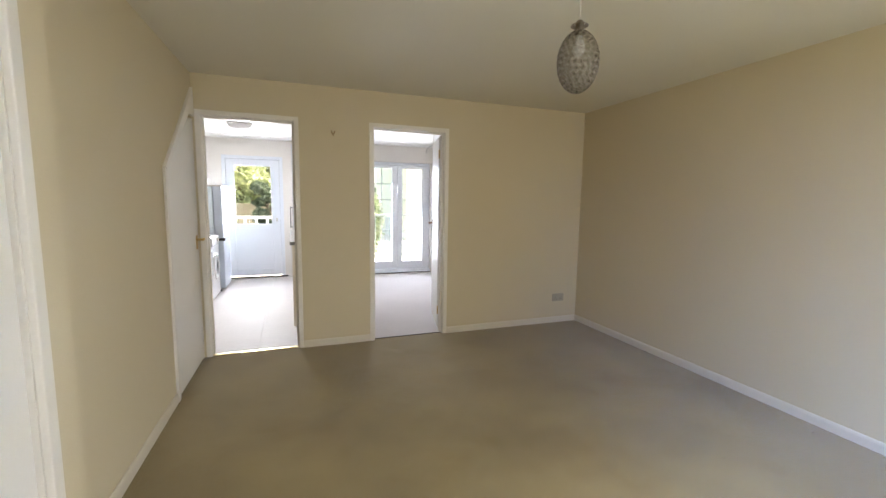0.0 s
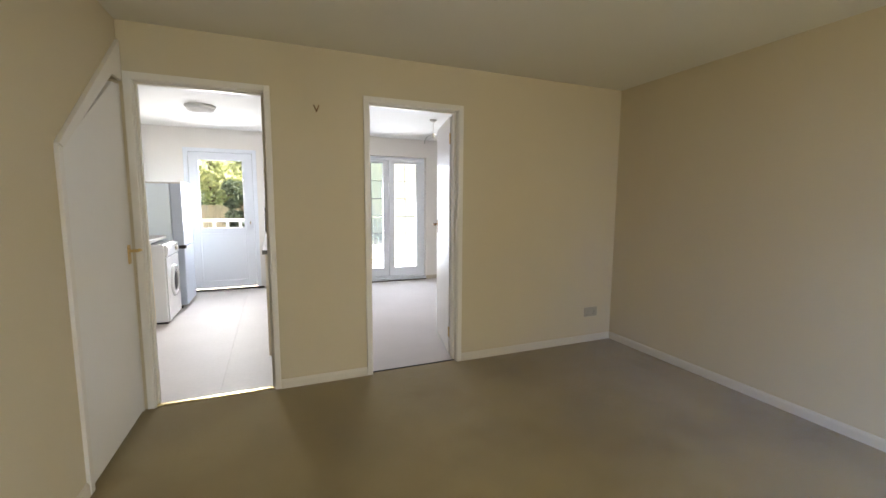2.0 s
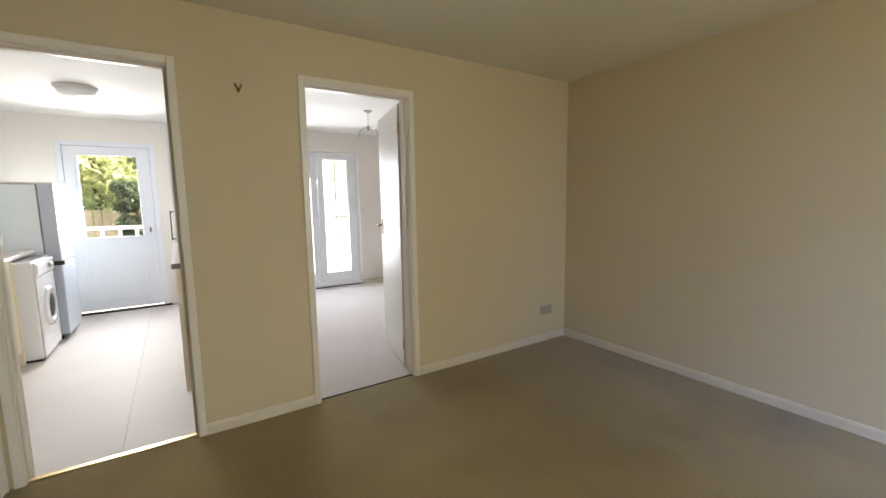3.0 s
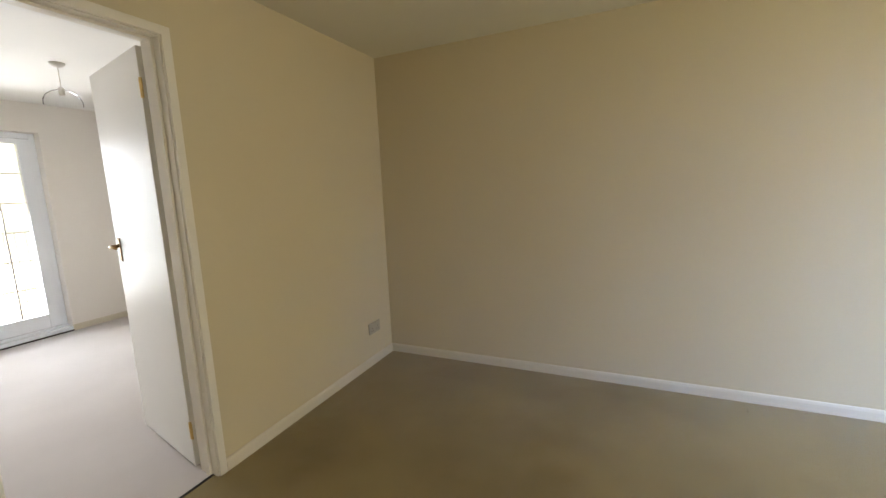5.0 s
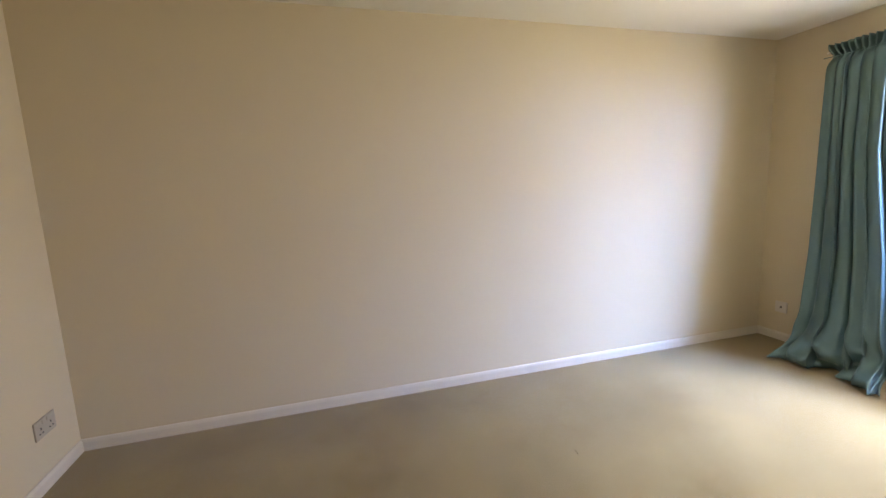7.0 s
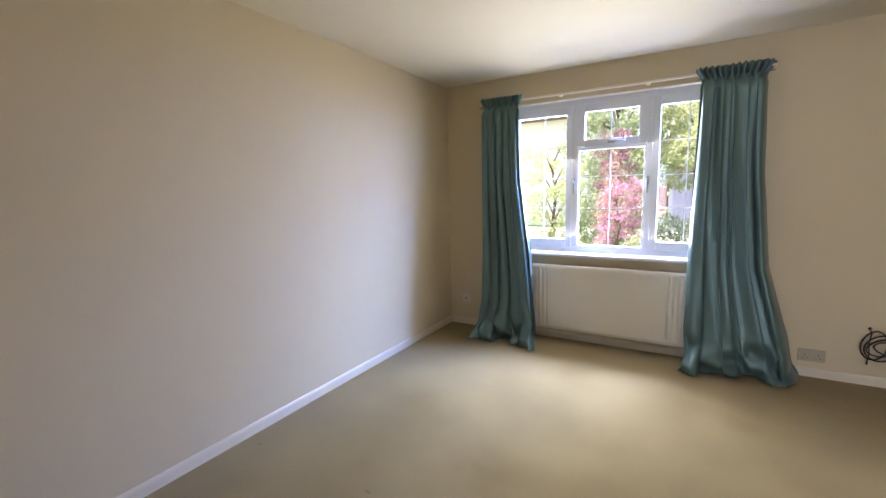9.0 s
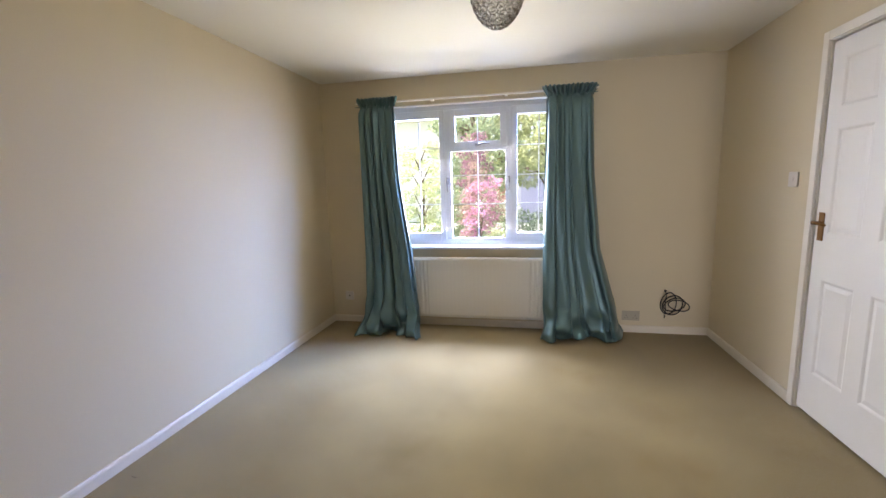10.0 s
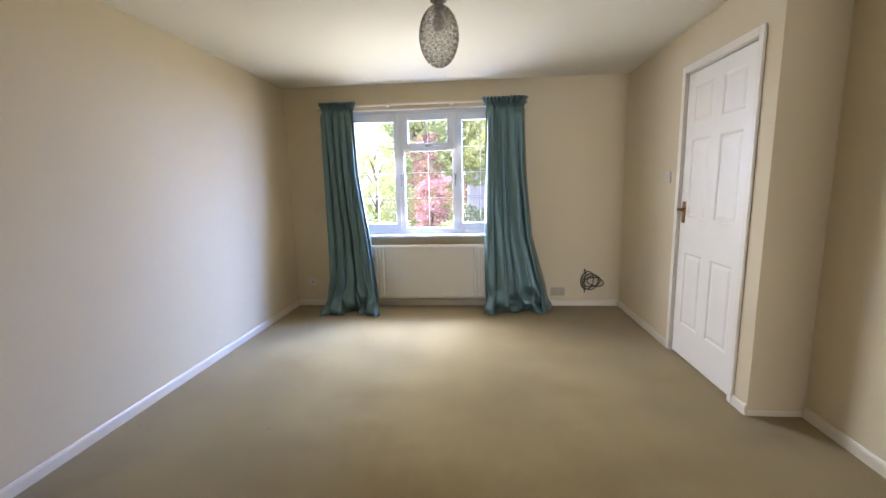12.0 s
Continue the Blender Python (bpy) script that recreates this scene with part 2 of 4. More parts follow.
def part(name, bm, material, parent, label="", smooth=False):
    ob = finish(name, bm, material, smooth)
    ob.parent = parent
    return tagged(ob, label)


def slab(name, boxes, material, parent=None, label="", bevel=0.0):
    bm = bmesh.new()
    for b in boxes:
        box(bm, *b, bevel=bevel)
    if parent:
        return part(name, bm, material, parent, label)
    return finish(name, bm, material)


def thing(name, label, category, group="", at=(0, 0, 0)):
    ob = new(name)
    ob.location = at
    ob.empty_display_size = 0.1
    return tagged(ob, label, category, group)


def struct(ob, label="", category=""):
    return tagged(ob, label, category, kind="structure")


def empty_struct(name, label, category):
    return tagged(new(name), label, category, kind="structure")


# ---- structure ----
W, L, H = 3.49, 4.72, 2.30
NX = 4.84        # far face of the partition
RX, SY = -0.295, 2.07
KX0, KX1, KY = -1.05, 1.03, 8.468
DX0, DY = 1.13, 8.256

struct(slab("floor", [(RX, W, 0, L + 0.03, -0.1, 0)], M_CARPET), "beige wall-to-wall carpet with faint stains", "carpet")
struct(slab("ceiling", [(RX - 0.1, W + 0.1, -0.28, L + 0.06, H, H + 0.15)], M_CEIL), "plain off-white plastered ceiling", "ceiling")
EAST = struct(slab("wall_east", [(W, W + 0.12, -0.28, L, -0.1, H)], M_WALL), "plain cream painted side wall", "wall")
struct(slab("dining_outer_wall", [(W, W + 0.12, L, DY + 0.45, -0.1, H)], M_WALL), "plain painted outer wall", "wall")
struct(slab("wall_south", [
    (RX - 0.1, 1.13, -0.28, 0, -0.1, H), (2.80, W, -0.28, 0, -0.1, H),
    (1.13, 2.80, -0.28, 0, -0.1, 0.74), (1.13, 2.80, -0.28, 0, 2.055, H)], M_WALL), "cream painted window wall", "wall")
struct(slab("wall_west", [
    (-0.12, 0, 0, 1.16, -0.1, H), (-0.12, 0, 1.95, SY - 0.12, -0.1, H), (-0.12, 0, 1.16, 1.95, 2.01, H)], M_WALL),
    "cream painted wall round the panelled door", "wall")
bm = bmesh.new()
box(bm, RX - 0.1, RX, SY - 0.001, 3.945, -0.1, H)
box(bm, RX - 0.1, RX, 4.70, L + 0.02, -0.1, H)
# wall above the sloping head of the cupboard door
v = [bm.verts.new(p) for x in (RX - 0.1, RX) for p in ((x, 3.945, 1.505), (x, 4.56, 1.965), (x, 4.70, 1.965), (x, 4.70, H), (x, 3.945, H))]
bm.faces.new(v[:5][::-1]), bm.faces.new(v[5:])
for i in range(5):
    j = (i + 1) % 5
    bm.faces.new((v[i], v[j], v[j + 5], v[i + 5]))
bmesh.ops.recalc_face_normals(bm, faces=bm.faces[:])
STAIR_WALL = [struct(finish("wall_stairs", bm, M_WALL), "cream painted wall under the stairs", "wall")]
struct(slab("wall_step", [(RX - 0.1, 0, SY - 0.12, SY, -0.1, H), (-0.3, -0.12, 1.96, SY - 0.12, -0.1, H)], M_WALL), "cream painted step in the wall", "wall")
struct(slab("wall_north", [
    (RX - 0.1, -0.211, L, NX, -0.1, H), (0.529, 1.161, L, NX, -0.1, H), (1.898, W, L, NX, -0.1, H),
    (-0.211, 0.529, L, NX, 2.0, H), (1.161, 1.898, L, NX, 2.0, H)], M_WALL), "cream painted wall with two doorways", "wall")
struct(slab("hall_closing_wall", [(-1.4, -1.3, 0, 2.6, -0.1, H), (-1.3, -0.12, -0.1, 0, -0.1, H), (-1.3, RX - 0.1, 2.5, 2.6, -0.1, H)], M_WALL),
       "plain wall behind the closed door", "wall")
struct(slab("cupboard_back_wall", [(-1.2, -1.1, 3.6, L + .1, -0.1, H), (-1.1, RX - 0.1, 3.5, 3.6, -0.1, H)], M_WALL), "plain wall inside the stair cupboard", "wall")

# kitchen and dining shells
struct(slab("kitchen_wall_west", [(KX0 - 0.1, KX0, NX, KY + 0.25, -0.1, H)], M_WALL_LIGHT), "pale painted kitchen wall", "wall")
struct(slab("kitchen_wall_north", [
    (KX0, -0.585, KY, KY + 0.25, -0.1, H), (0.333, KX1, KY, KY + 0.25, -0.1, H), (-0.585, 0.333, KY, KY + 0.25, 2.03, H)], M_WALL_LIGHT),
    "pale painted wall round the back door", "wall")
struct(slab("partition_wall", [(KX1, DX0, NX, KY + 0.25, -0.1, H)], M_WALL_LIGHT), "pale painted wall between kitchen and dining room", "wall")
struct(slab("dining_wall_north", [
    (DX0, 1.64, DY, DY + 0.46, -0.1, H), (2.905, W, DY, DY + 0.46, -0.1, H), (1.64, 2.905, DY, DY + 0.46, 2.02, H)], M_WALL_LIGHT),
    "pale painted wall round the french doors", "wall")
struct(slab("dining_wall_east", [(W - 0.006, W, NX, DY, 0, H)], M_WALL_LIGHT), "pale painted dining room wall", "wall")
struct(slab("kitchen_wall_south", [(KX0, -0.211, NX, NX + 0.005, 0, H), (0.529, KX1, NX, NX + 0.005, 0, H)], M_WALL_LIGHT), "pale painted kitchen wall", "wall")
struct(slab("kitchen_ceiling", [(KX0 - 0.1, KX1, L + 0.06, KY + 0.25, H, H + 0.15)], M_CEIL_LIGHT), "white kitchen ceiling", "ceiling")
struct(slab("dining_ceiling", [(KX1, W + 0.12, L + 0.06, DY + 0.46, H, H + 0.15)], M_CEIL_LIGHT), "white dining room ceiling", "ceiling")
kf = empty_struct("kitchen_floor", "pale vinyl floor in wide sheets with a fine seam", "floor")
slab("floor_sheet", [(KX0, 0.1585, L + 0.03, KY, -0.1, -0.001)], M_VINYL, kf)
slab("floor_sheet", [(0.1605, KX1, L + 0.03, KY, -0.1, 0)], M_VINYL, kf)
struct(slab("dining_floor", [(KX1, W, L + 0.03, DY + 0.1, -0.1, 0)], M_CARPET_PALE), "pale dining room carpet", "carpet")
struct(slab("roof_slab", [(KX0 - 0.5, W + 0.5, -0.5, DY + 0.8, 2.5, 2.62)], M_ROOF), "plain roof over the rooms", "roof")


def skirting(name, x0, y0, x1, y1, nx, ny, h=0.062, t=0.013):
    """A skirting board along the wall line from one end to the other; nx, ny points into the room."""
    bm = bmesh.new()
    prof = [(0, 0), (t, 0), (t, h - 0.016), (t * 0.75, h - 0.006), (t * 0.45, h), (0, h)]
    rows = [[bm.verts.new((x + nx * d, y + ny * d, z)) for d, z in prof] for x, y in ((x0, y0), (x1, y1))]
    n = len(prof)
    for i in range(n):
        bm.faces.new((rows[0][i], rows[0][(i + 1) % n], rows[1][(i + 1) % n], rows[1][i]))
    bm.faces.new(rows[0][::-1]), bm.faces.new(rows[1])
    bmesh.ops.recalc_face_normals(bm, faces=bm.faces[:])
    return struct(finish(name, bm, M_SKIRT), "white gloss painted skirting board", "skirting board")


EAST_SKIRT = skirting("baseboard", W, 0, W, L, -1, 0)
for ob in (EAST, EAST_SKIRT):
    ob.matrix_world = pose(W, L, 0, 0, 0, -0.66) @ pose(-W, -L, 0)
skirting("baseboard", 0, 0, W - 0.013, 0, 0, 1)
skirting("baseboard", 0, 0.013, 0, 1.121, 1, 0)
skirting("baseboard", 0, 1.951, 0, SY, 1, 0)
skirting("baseboard", RX, SY, -0.0, SY, 0, 1, h=0.03, t=0.006)
STAIR_WALL.append(skirting("baseboard", RX, SY + 0.008, RX, 3.904, 1, 0))
skirting("baseboard", 0.546, L, 1.144, L, 0, -1)
skirting("baseboard", 1.915, L, W - 0.013, L, 0, -1)
skirting("baseboard", W - 0.006, NX, W - 0.006, DY, -1, 0)
skirting("baseboard", 2.905, DY, W - 0.02, DY, 0, -1)


# ---- doors ----
def door_frame(name, x0, x1, top, label):
    """Lining and architrave of a doorway in the north wall."""
    fr = empty_struct(name, label, "door frame")
    a = 0.042
    slab("lining", [(x0 - 0.026, x0, L, NX, 0, top), (x1, x1 + 0.026, L, NX, 0, top), (x0 - 0.026, x1 + 0.026, L, NX, top, top + 0.02)], M_TRIM, fr)
    left = max(x0 - a, -0.228)
    slab("architrave", [(left, x0 - 0.004, L - 0.014, L, 0, top + a), (x1 + 0.004, x1 + a, L - 0.014, L, 0, top + a),
                        (x0 - 0.004, x1 + 0.004, L - 0.014, L, top + 0.004, top + a)], M_TRIM, fr, bevel=0.003)
    slab("door_stop", [(x0, x0 + 0.012, L + 0.04, L + 0.07, 0, top), (x1 - 0.012, x1, L + 0.04, L + 0.07, 0, top),
                       (x0 + 0.012, x1 - 0.012, L + 0.04, L + 0.07, top - 0.012, top)], M_TRIM, fr, bevel=0.001)
    return fr


door_frame("door_frame_kitchen", -0.185, 0.503, 1.98, "white painted frame of the open kitchen doorway")
door_frame("door_frame_dining", 1.187, 1.872, 1.98, "white painted frame of the dining room doorway")
struct(slab("threshold_kitchen", [(-0.185, 0.503, L + 0.012, L + 0.045, -0.002, 0.007)], M_STRIP), "gold metal carpet bar in the kitchen doorway", "threshold")
struct(slab("threshold_dining", [(1.187, 1.872, L + 0.028, L + 0.04, -0.002, 0.004)], M_DARK), "dark threshold bar in the dining doorway", "threshold")


def lever(parent, m, name="door_handle", material=M_BRASS, plate_h=0.15, label="brass lever handle on a plate"):
    """Lever handle with its plate: the plate in the local x-z plane, facing -y, the lever along +x."""
    bm = bmesh.new()
    box(bm, -0.02, 0.02, -0.006, 0, -plate_h / 2, plate_h / 2, bevel=0.002)
    ring_surface(bm, [(0.011, -0.006), (0.009, -0.012), (0.009, -0.042), (0.011, -0.045)], 0, 0.02, 12, axis="y")
    tube(bm, [(0, -0.043, 0.02), (0.03, -0.046, 0.021), (0.06, -0.044, 0.018), (0.085, -0.04, 0.014)], [0.010, 0.0095, 0.008, 0.0075])
    ring_surface(bm, [(0.004, -0.0065), (0.003, -0.008)], 0, -0.04, 8, axis="y")
    bm.transform(m)
    return part(name, bm, material, parent, label)


def hinge(parent, x, y, z, axis="x"):
    bm = bmesh.new()
    box(bm, x - 0.015, x + 0.015, y - 0.002, y + 0.002, z - 0.04, z + 0.04)
    ring_surface(bm, [(0.006, z - 0.042), (0.006, z + 0.042)], x, y, 10)
    return part("hinge", bm, M_BRASS, parent, "brass butt hinge")


# dining door, standing open
dd = empty_struct("door_dining", "white flush dining room door standing open", "door")
bm = bmesh.new()
box(bm, 0, 0.68, -0.04, 0, 0.008, 1.975, bevel=0.002)
part("leaf", bm, M_DOOR_GLOSS, dd)
lever(dd, pose(0.62, 0, 1.06, 0, 0, 180), plate_h=0.13, material=M_BRONZE)
lever(dd, pose(0.62, -0.04, 1.06, 0, 180, 0), plate_h=0.13, material=M_BRONZE)
for hz in (0.2, 1.8):
    hinge(dd, -0.006, 0.0, hz)
dd.matrix_world = pose(1.876, 4.887, 0, 0, 0, 77)

# six-panel door to the hall, shut
pd = empty_struct("door_hall", "white six-panel moulded door, shut", "door")
Y0, Y1, DZ = 1.175, 1.902, 1.989
PY = [(1.265, 1.49), (1.59, 1.82)]
PZ = [(0.25, 0.775), (1.02, 1.555), (1.66, 1.90)]
bm = bmesh.new()
ys = [Y0, PY[0][0], PY[0][1], PY[1][0], PY[1][1], Y1]
zs = [0.016, PZ[0][0], PZ[0][1], PZ[1][0], PZ[1][1], PZ[2][0], PZ[2][1], DZ]
XF = -0.008
for i in range(5):
    for j in range(7):
        a, b, c, d = ys[i], ys[i + 1], zs[j], zs[j + 1]
        if i in (1, 3) and j in (1, 3, 5):
            # moulded panel: slope in, groove, slope out to a raised field
            loops = []
            for inset, depth in ((0, 0), (0.006, -0.002), (0.013, -0.006), (0.018, -0.006), (0.038, -0.0015)):
                loops.append([bm.verts.new((XF + depth, y, z)) for y, z in
                              ((a + inset, c + inset), (b - inset, c + inset), (b - inset, d - inset), (a + inset, d - inset))])
            for p, q in zip(loops, loops[1:]):
                for k in range(4):
                    bm.faces.new((p[k], p[(k + 1) % 4], q[(k + 1) % 4], q[k]))
            bm.faces.new(loops[-1])
        else:
            bm.faces.new([bm.verts.new((XF, y, z)) for y, z in ((a, c), (b, c), (b, d), (a, d))])
bmesh.ops.remove_doubles(bm, verts=bm.verts[:], dist=0.0002)
edge = [e for e in bm.edges if e.is_boundary]
res = bmesh.ops.extrude_edge_only(bm, edges=edge)
bmesh.ops.translate(bm, verts=[g for g in res["geom"] if isinstance(g, bmesh.types.BMVert)], vec=(-0.037, 0, 0))
bmesh.ops.contextual_create(bm, geom=[e for e in bm.edges if e.is_boundary])
bmesh.ops.recalc_face_normals(bm, faces=bm.faces[:])
part("leaf", bm, M_DOOR, pd)
lever(pd, pose(XF, 1.222, 1.055, 0, 0, 90), material=M_BRONZE, label="dark brass lever handle on a plate")
pf = empty_struct("door_frame_hall", "white painted frame of the panelled door", "door frame")
slab("lining", [(-0.12, 0, 1.16, 1.172, 0, 2.01), (-0.12, 0, 1.908, 1.95, 0, 2.01), (-0.12, 0, 1.172, 1.908, 1.998, 2.01)], M_TRIM, pf)
slab("door_stop", [(-0.08, -0.05, 1.172, 1.19, 0, 1.998), (-0.08, -0.05, 1.89, 1.908, 0, 1.998), (-0.08, -0.05, 1.19, 1.89, 1.98, 1.998)], M_TRIM, pf)
slab("architrave", [(0, 0.015, 1.122, 1.166, 0, 2.05), (0, 0.015, 1.912, 1.95, 0, 2.05), (0, 0.015, 1.166, 1.912, 2.003, 2.05)], M_TRIM, pf, bevel=0.003)
struct(slab("hall_floor", [(-1.3, -0.0, 0, 2.5, -0.1, -0.004)], M_CARPET), "carpet of the hall behind the door", "carpet")
struct(slab("cupboard_floor", [(-1.1, RX, 3.6, L, -0.1, -0.004)], M_CARPET), "carpet of the stair cupboard", "carpet")

# stair cupboard door with its sloping head
cd = empty_struct("door_cupboard", "white flush stair cupboard door with a sloping top, shut", "door")


def wedge(x0, x1, outline):
    bm = bmesh.new()
    a = [bm.verts.new((x0, y, z)) for y, z in outline]
    b = [bm.verts.new((x1, y, z)) for y, z in outline]
    bm.faces.new(a), bm.faces.new(b)
    n = len(outline)
    for i in range(n):
        bm.faces.new((a[i], a[(i + 1) % n], b[(i + 1) % n], b[i]))
    bmesh.ops.recalc_face_normals(bm, faces=bm.faces[:])
    bmesh.ops.bevel(bm, geom=bm.edges[:], offset=0.0015, segments=1, affect="EDGES")
    return bm


part("leaf", wedge(RX - 0.03, RX + 0.004, [(3.95, 0.012), (4.69, 0.012), (4.69, 1.94), (4.60, 1.932), (3.95, 1.496)]), M_DOOR, cd)
lever(cd, pose(RX + 0.004, 4.645, 0.98, 0, 0, 90), plate_h=0.11)
ct = empty_struct("trim_cupboard", "white painted trim round the stair cupboard door", "trim")
part("side_trim", wedge(RX, RX + 0.016, [(3.906, 0), (3.944, 0), (3.944, 1.50), (3.906, 1.515)]), M_TRIM, ct)
part("sloping_trim", wedge(RX, RX + 0.020, [(3.906, 1.518), (3.944, 1.503), (4.56, 1.962), (4.703, 1.962), (4.703, 2.185)]), M_TRIM, ct)
part("post", wedge(RX - 0.02, RX + 0.006, [(4.693, 0), (4.703, 0), (4.703, 1.945), (4.693, 1.945)]), M_TRIM, ct)
for ob in STAIR_WALL + [cd, ct]:
    ob.matrix_world = pose(RX, SY, 0, 0, 0, -1.05) @ pose(-RX, -SY, 0)


# ---- front window ----
win = empty_struct("window_front", "white three-light plastic window with glazing bars, shut", "window")


def rect_frame(x0, x1, z0, z1, w, y0, y1, h=None):
    h = h or w
    return [(x0, x0 + w, y0, y1, z0, z1), (x1 - w, x1, y0, y1, z0, z1), (x0 + w, x1 - w, y0, y1, z0, z0 + h), (x0 + w, x1 - w, y0, y1, z1 - h, z1)]


slab("outer_frame", rect_frame(1.132, 2.798, 0.767, 2.052, 0.05, -0.135, -0.07), M_UPVC, win, bevel=0.004)
slab("mullion", [(1.655, 1.70, -0.135, -0.07, 0.817, 2.002)], M_UPVC, win, bevel=0.004)
slab("mullion", [(2.225, 2.27, -0.135, -0.07, 0.817, 2.002)], M_UPVC, win, bevel=0.004)
slab("transom", [(1.70, 2.225, -0.135, -0.07, 1.640, 1.66)], M_UPVC, win, bevel=0.004)


def glazed(x0, x1, z0, z1, w, h, bars_x, bars_z, y=-0.06, sash=True):
    s = slab("sash" if sash else "glazing_bead", rect_frame(x0, x1, z0, z1, w, y - 0.06, y + (0.0 if sash else -0.014), h), M_UPVC, win, bevel=0.004)
    pane = slab("pane", [(x0 + w - 0.004, x1 - w + 0.004, y - 0.020, y - 0.016, z0 + h - 0.004, z1 - h + 0.004)], M_GLASS, s)
    pane.visible_shadow = False
    for bx in bars_x:
        slab("glazing_bar", [(bx - 0.0045, bx + 0.0045, y - 0.023, y - 0.013, z0 + h, z1 - h)], M_UPVC, s)
    for bz in bars_z:
        slab("glazing_bar", [(x0 + w, x1 - w, y - 0.022, y - 0.014, bz - 0.0045, bz + 0.0045)], M_UPVC, s)
    return s


glazed(1.178, 1.659, 0.813, 2.006, 0.050, 0.070, [1.42], [1.155, 1.41, 1.67])
glazed(2.266, 2.802, 0.813, 2.006, 0.050, 0.070, [2.51], [1.155, 1.41, 1.67])
glazed(1.696, 2.229, 1.656, 2.006, 0.062, 0.062, [1.963], [])
glazed(1.692, 2.235, 0.812, 1.656, 0.022, 0.022, [1.963], [1.15, 1.415], sash=False)
for hx, hz in ((1.682, 1.37), (2.245, 1.37)):
    bm = bmesh.new()
    box(bm, hx - 0.010, hx + 0.010, -0.07, -0.052, hz - 0.03, hz + 0.03, bevel=0.003)
    tube(bm, [(hx, -0.05, hz + 0.012), (hx, -0.034, hz + 0.005), (hx, -0.032, hz - 0.05), (hx, -0.036, hz - 0.10)], [0.008, 0.008, 0.006, 0.005])
    part("window_handle", bm, M_HANDLE, win, "chrome casement handle")
bm = bmesh.new()
box(bm, 1.93, 1.985, -0.061, -0.046, 1.678, 1.698, bevel=0.003)
tube(bm, [(1.965, -0.044, 1.688), (1.955, -0.03, 1.69), (1.90, -0.028, 1.692), (1.85, -0.034, 1.69)], [0.008, 0.008, 0.006, 0.005])
part("window_handle", bm, M_HANDLE, win, "chrome casement handle")
struct(slab("window_sill", [(1.10, 2.83, -0.07, 0.045, 0.742, 0.765)], M_UPVC, bevel=0.006), "white window board", "window sill")
struct(slab("window_reveal", [(1.13, 1.136, -0.07, 0, 0.766, 2.05), (2.794, 2.80, -0.07, 0, 0.766, 2.05), (1.13, 2.80, -0.07, 0, 2.048, 2.054)], M_TRIM),
       "white painted window reveal", "reveal")


# ---- pendant light ----
def ring_mesh():
    bm = bmesh.new()
    R, r, S, T = 0.0116, 0.0014, 14, 5
    g = [[bm.verts.new(((R + r * math.cos(b)) * math.cos(a), (R + r * math.cos(b)) * math.sin(a), r * math.sin(b)))
          for b in (2 * math.pi * k / T for k in range(T))] for a in (2 * math.pi * i / S for i in range(S))]
    for i in range(S):
        for k in range(T):
            bm.faces.new((g[i][k], g[(i + 1) % S][k], g[(i + 1) % S][(k + 1) % T], g[i][(k + 1) % T])).smooth = True
    me = bpy.data.meshes.new("ring")
    bm.to_mesh(me), bm.free()
    me.materials.append(M_RING)
    return me


def crystal_mesh():
    bm = bmesh.new()
    bmesh.ops.create_icosphere(bm, subdivisions=1, radius=0.0085)
    bmesh.ops.scale(bm, verts=bm.verts[:], vec=(1, 1, 0.4))
    me = bpy.data.meshes.new("crystal")
    bm.to_mesh(me), bm.free()
    me.materials.append(M_CRYSTAL)
    return me


PX, PYY, PZC, PA, PB = 1.614, 2.41, 1.912, 0.083, 0.124
pend = thing("pendant_light", "egg-shaped chrome ring and crystal ceiling pendant", "ceiling light", at=(PX, PYY, 2.3))
bm = bmesh.new()
ring_surface(bm, [(0.05, 0), (0.05, -0.008), (0.035, -0.022), (0.012, -0.03)], 0, 0, 24)
part("ceiling_rose", bm, M_PLASTIC, pend)
bm = bmesh.new()
tube(bm, [(0, 0, -0.025), (0, 0, -0.23)], 0.003)
part("cord", bm, M_PLASTIC, pend)
bm = bmesh.new()
ring_surface(bm, [(0.012, -0.225), (0.018, -0.235), (0.02, -0.275), (0.016, -0.285)], 0, 0, 16)
part("lamp_holder", bm, M_RING, pend)
bm = bmesh.new()
ring_surface(bm, [(0.013, -0.285), (0.016, -0.30), (0.026, -0.325), (0.028, -0.34), (0.02, -0.36), (0.006, -0.368)], 0, 0, 16)
part("bulb", bm, mat("opal_bulb", (0.7, 0.7, 0.68), 0.2), pend, "unlit opal bulb")
bm = bmesh.new()
ring_surface(bm, [(0.022, -0.238), (0.032, -0.241), (0.036, -0.246)], 0, 0, 20, cap=False)
shade = part("shade", bm, M_RING, pend, "egg-shaped cage of small rings")
rm, cm = ring_mesh(), crystal_mesh()
rows_n = 14
for k in range(rows_n):
    th = math.pi * (0.10 + 0.84 * k / (rows_n - 1))
    rr, zz = PA * math.sin(th), PB * math.cos(th)
    n = max(4, int(2 * math.pi * rr / 0.0252))
    nrm = Vector((math.sin(th) / PA, 0, math.cos(th) / PB)).normalized()
    for i in range(n):
        a = 2 * math.pi * (i + 0.5 * (k % 2)) / n
        pos = Vector((rr * math.cos(a), rr * math.sin(a), zz + PZC - 2.3))
        nn = Vector((nrm.x * math.cos(a), nrm.x * math.sin(a), nrm.z))
        m = Matrix.Translation(pos) @ nn.to_track_quat("Z", "Y").to_matrix().to_4x4()
        for nm, me in (("ring", rm), ("crystal", cm)):
            o = new(nm, me)
            o.parent = shade
            o.matrix_basis = m


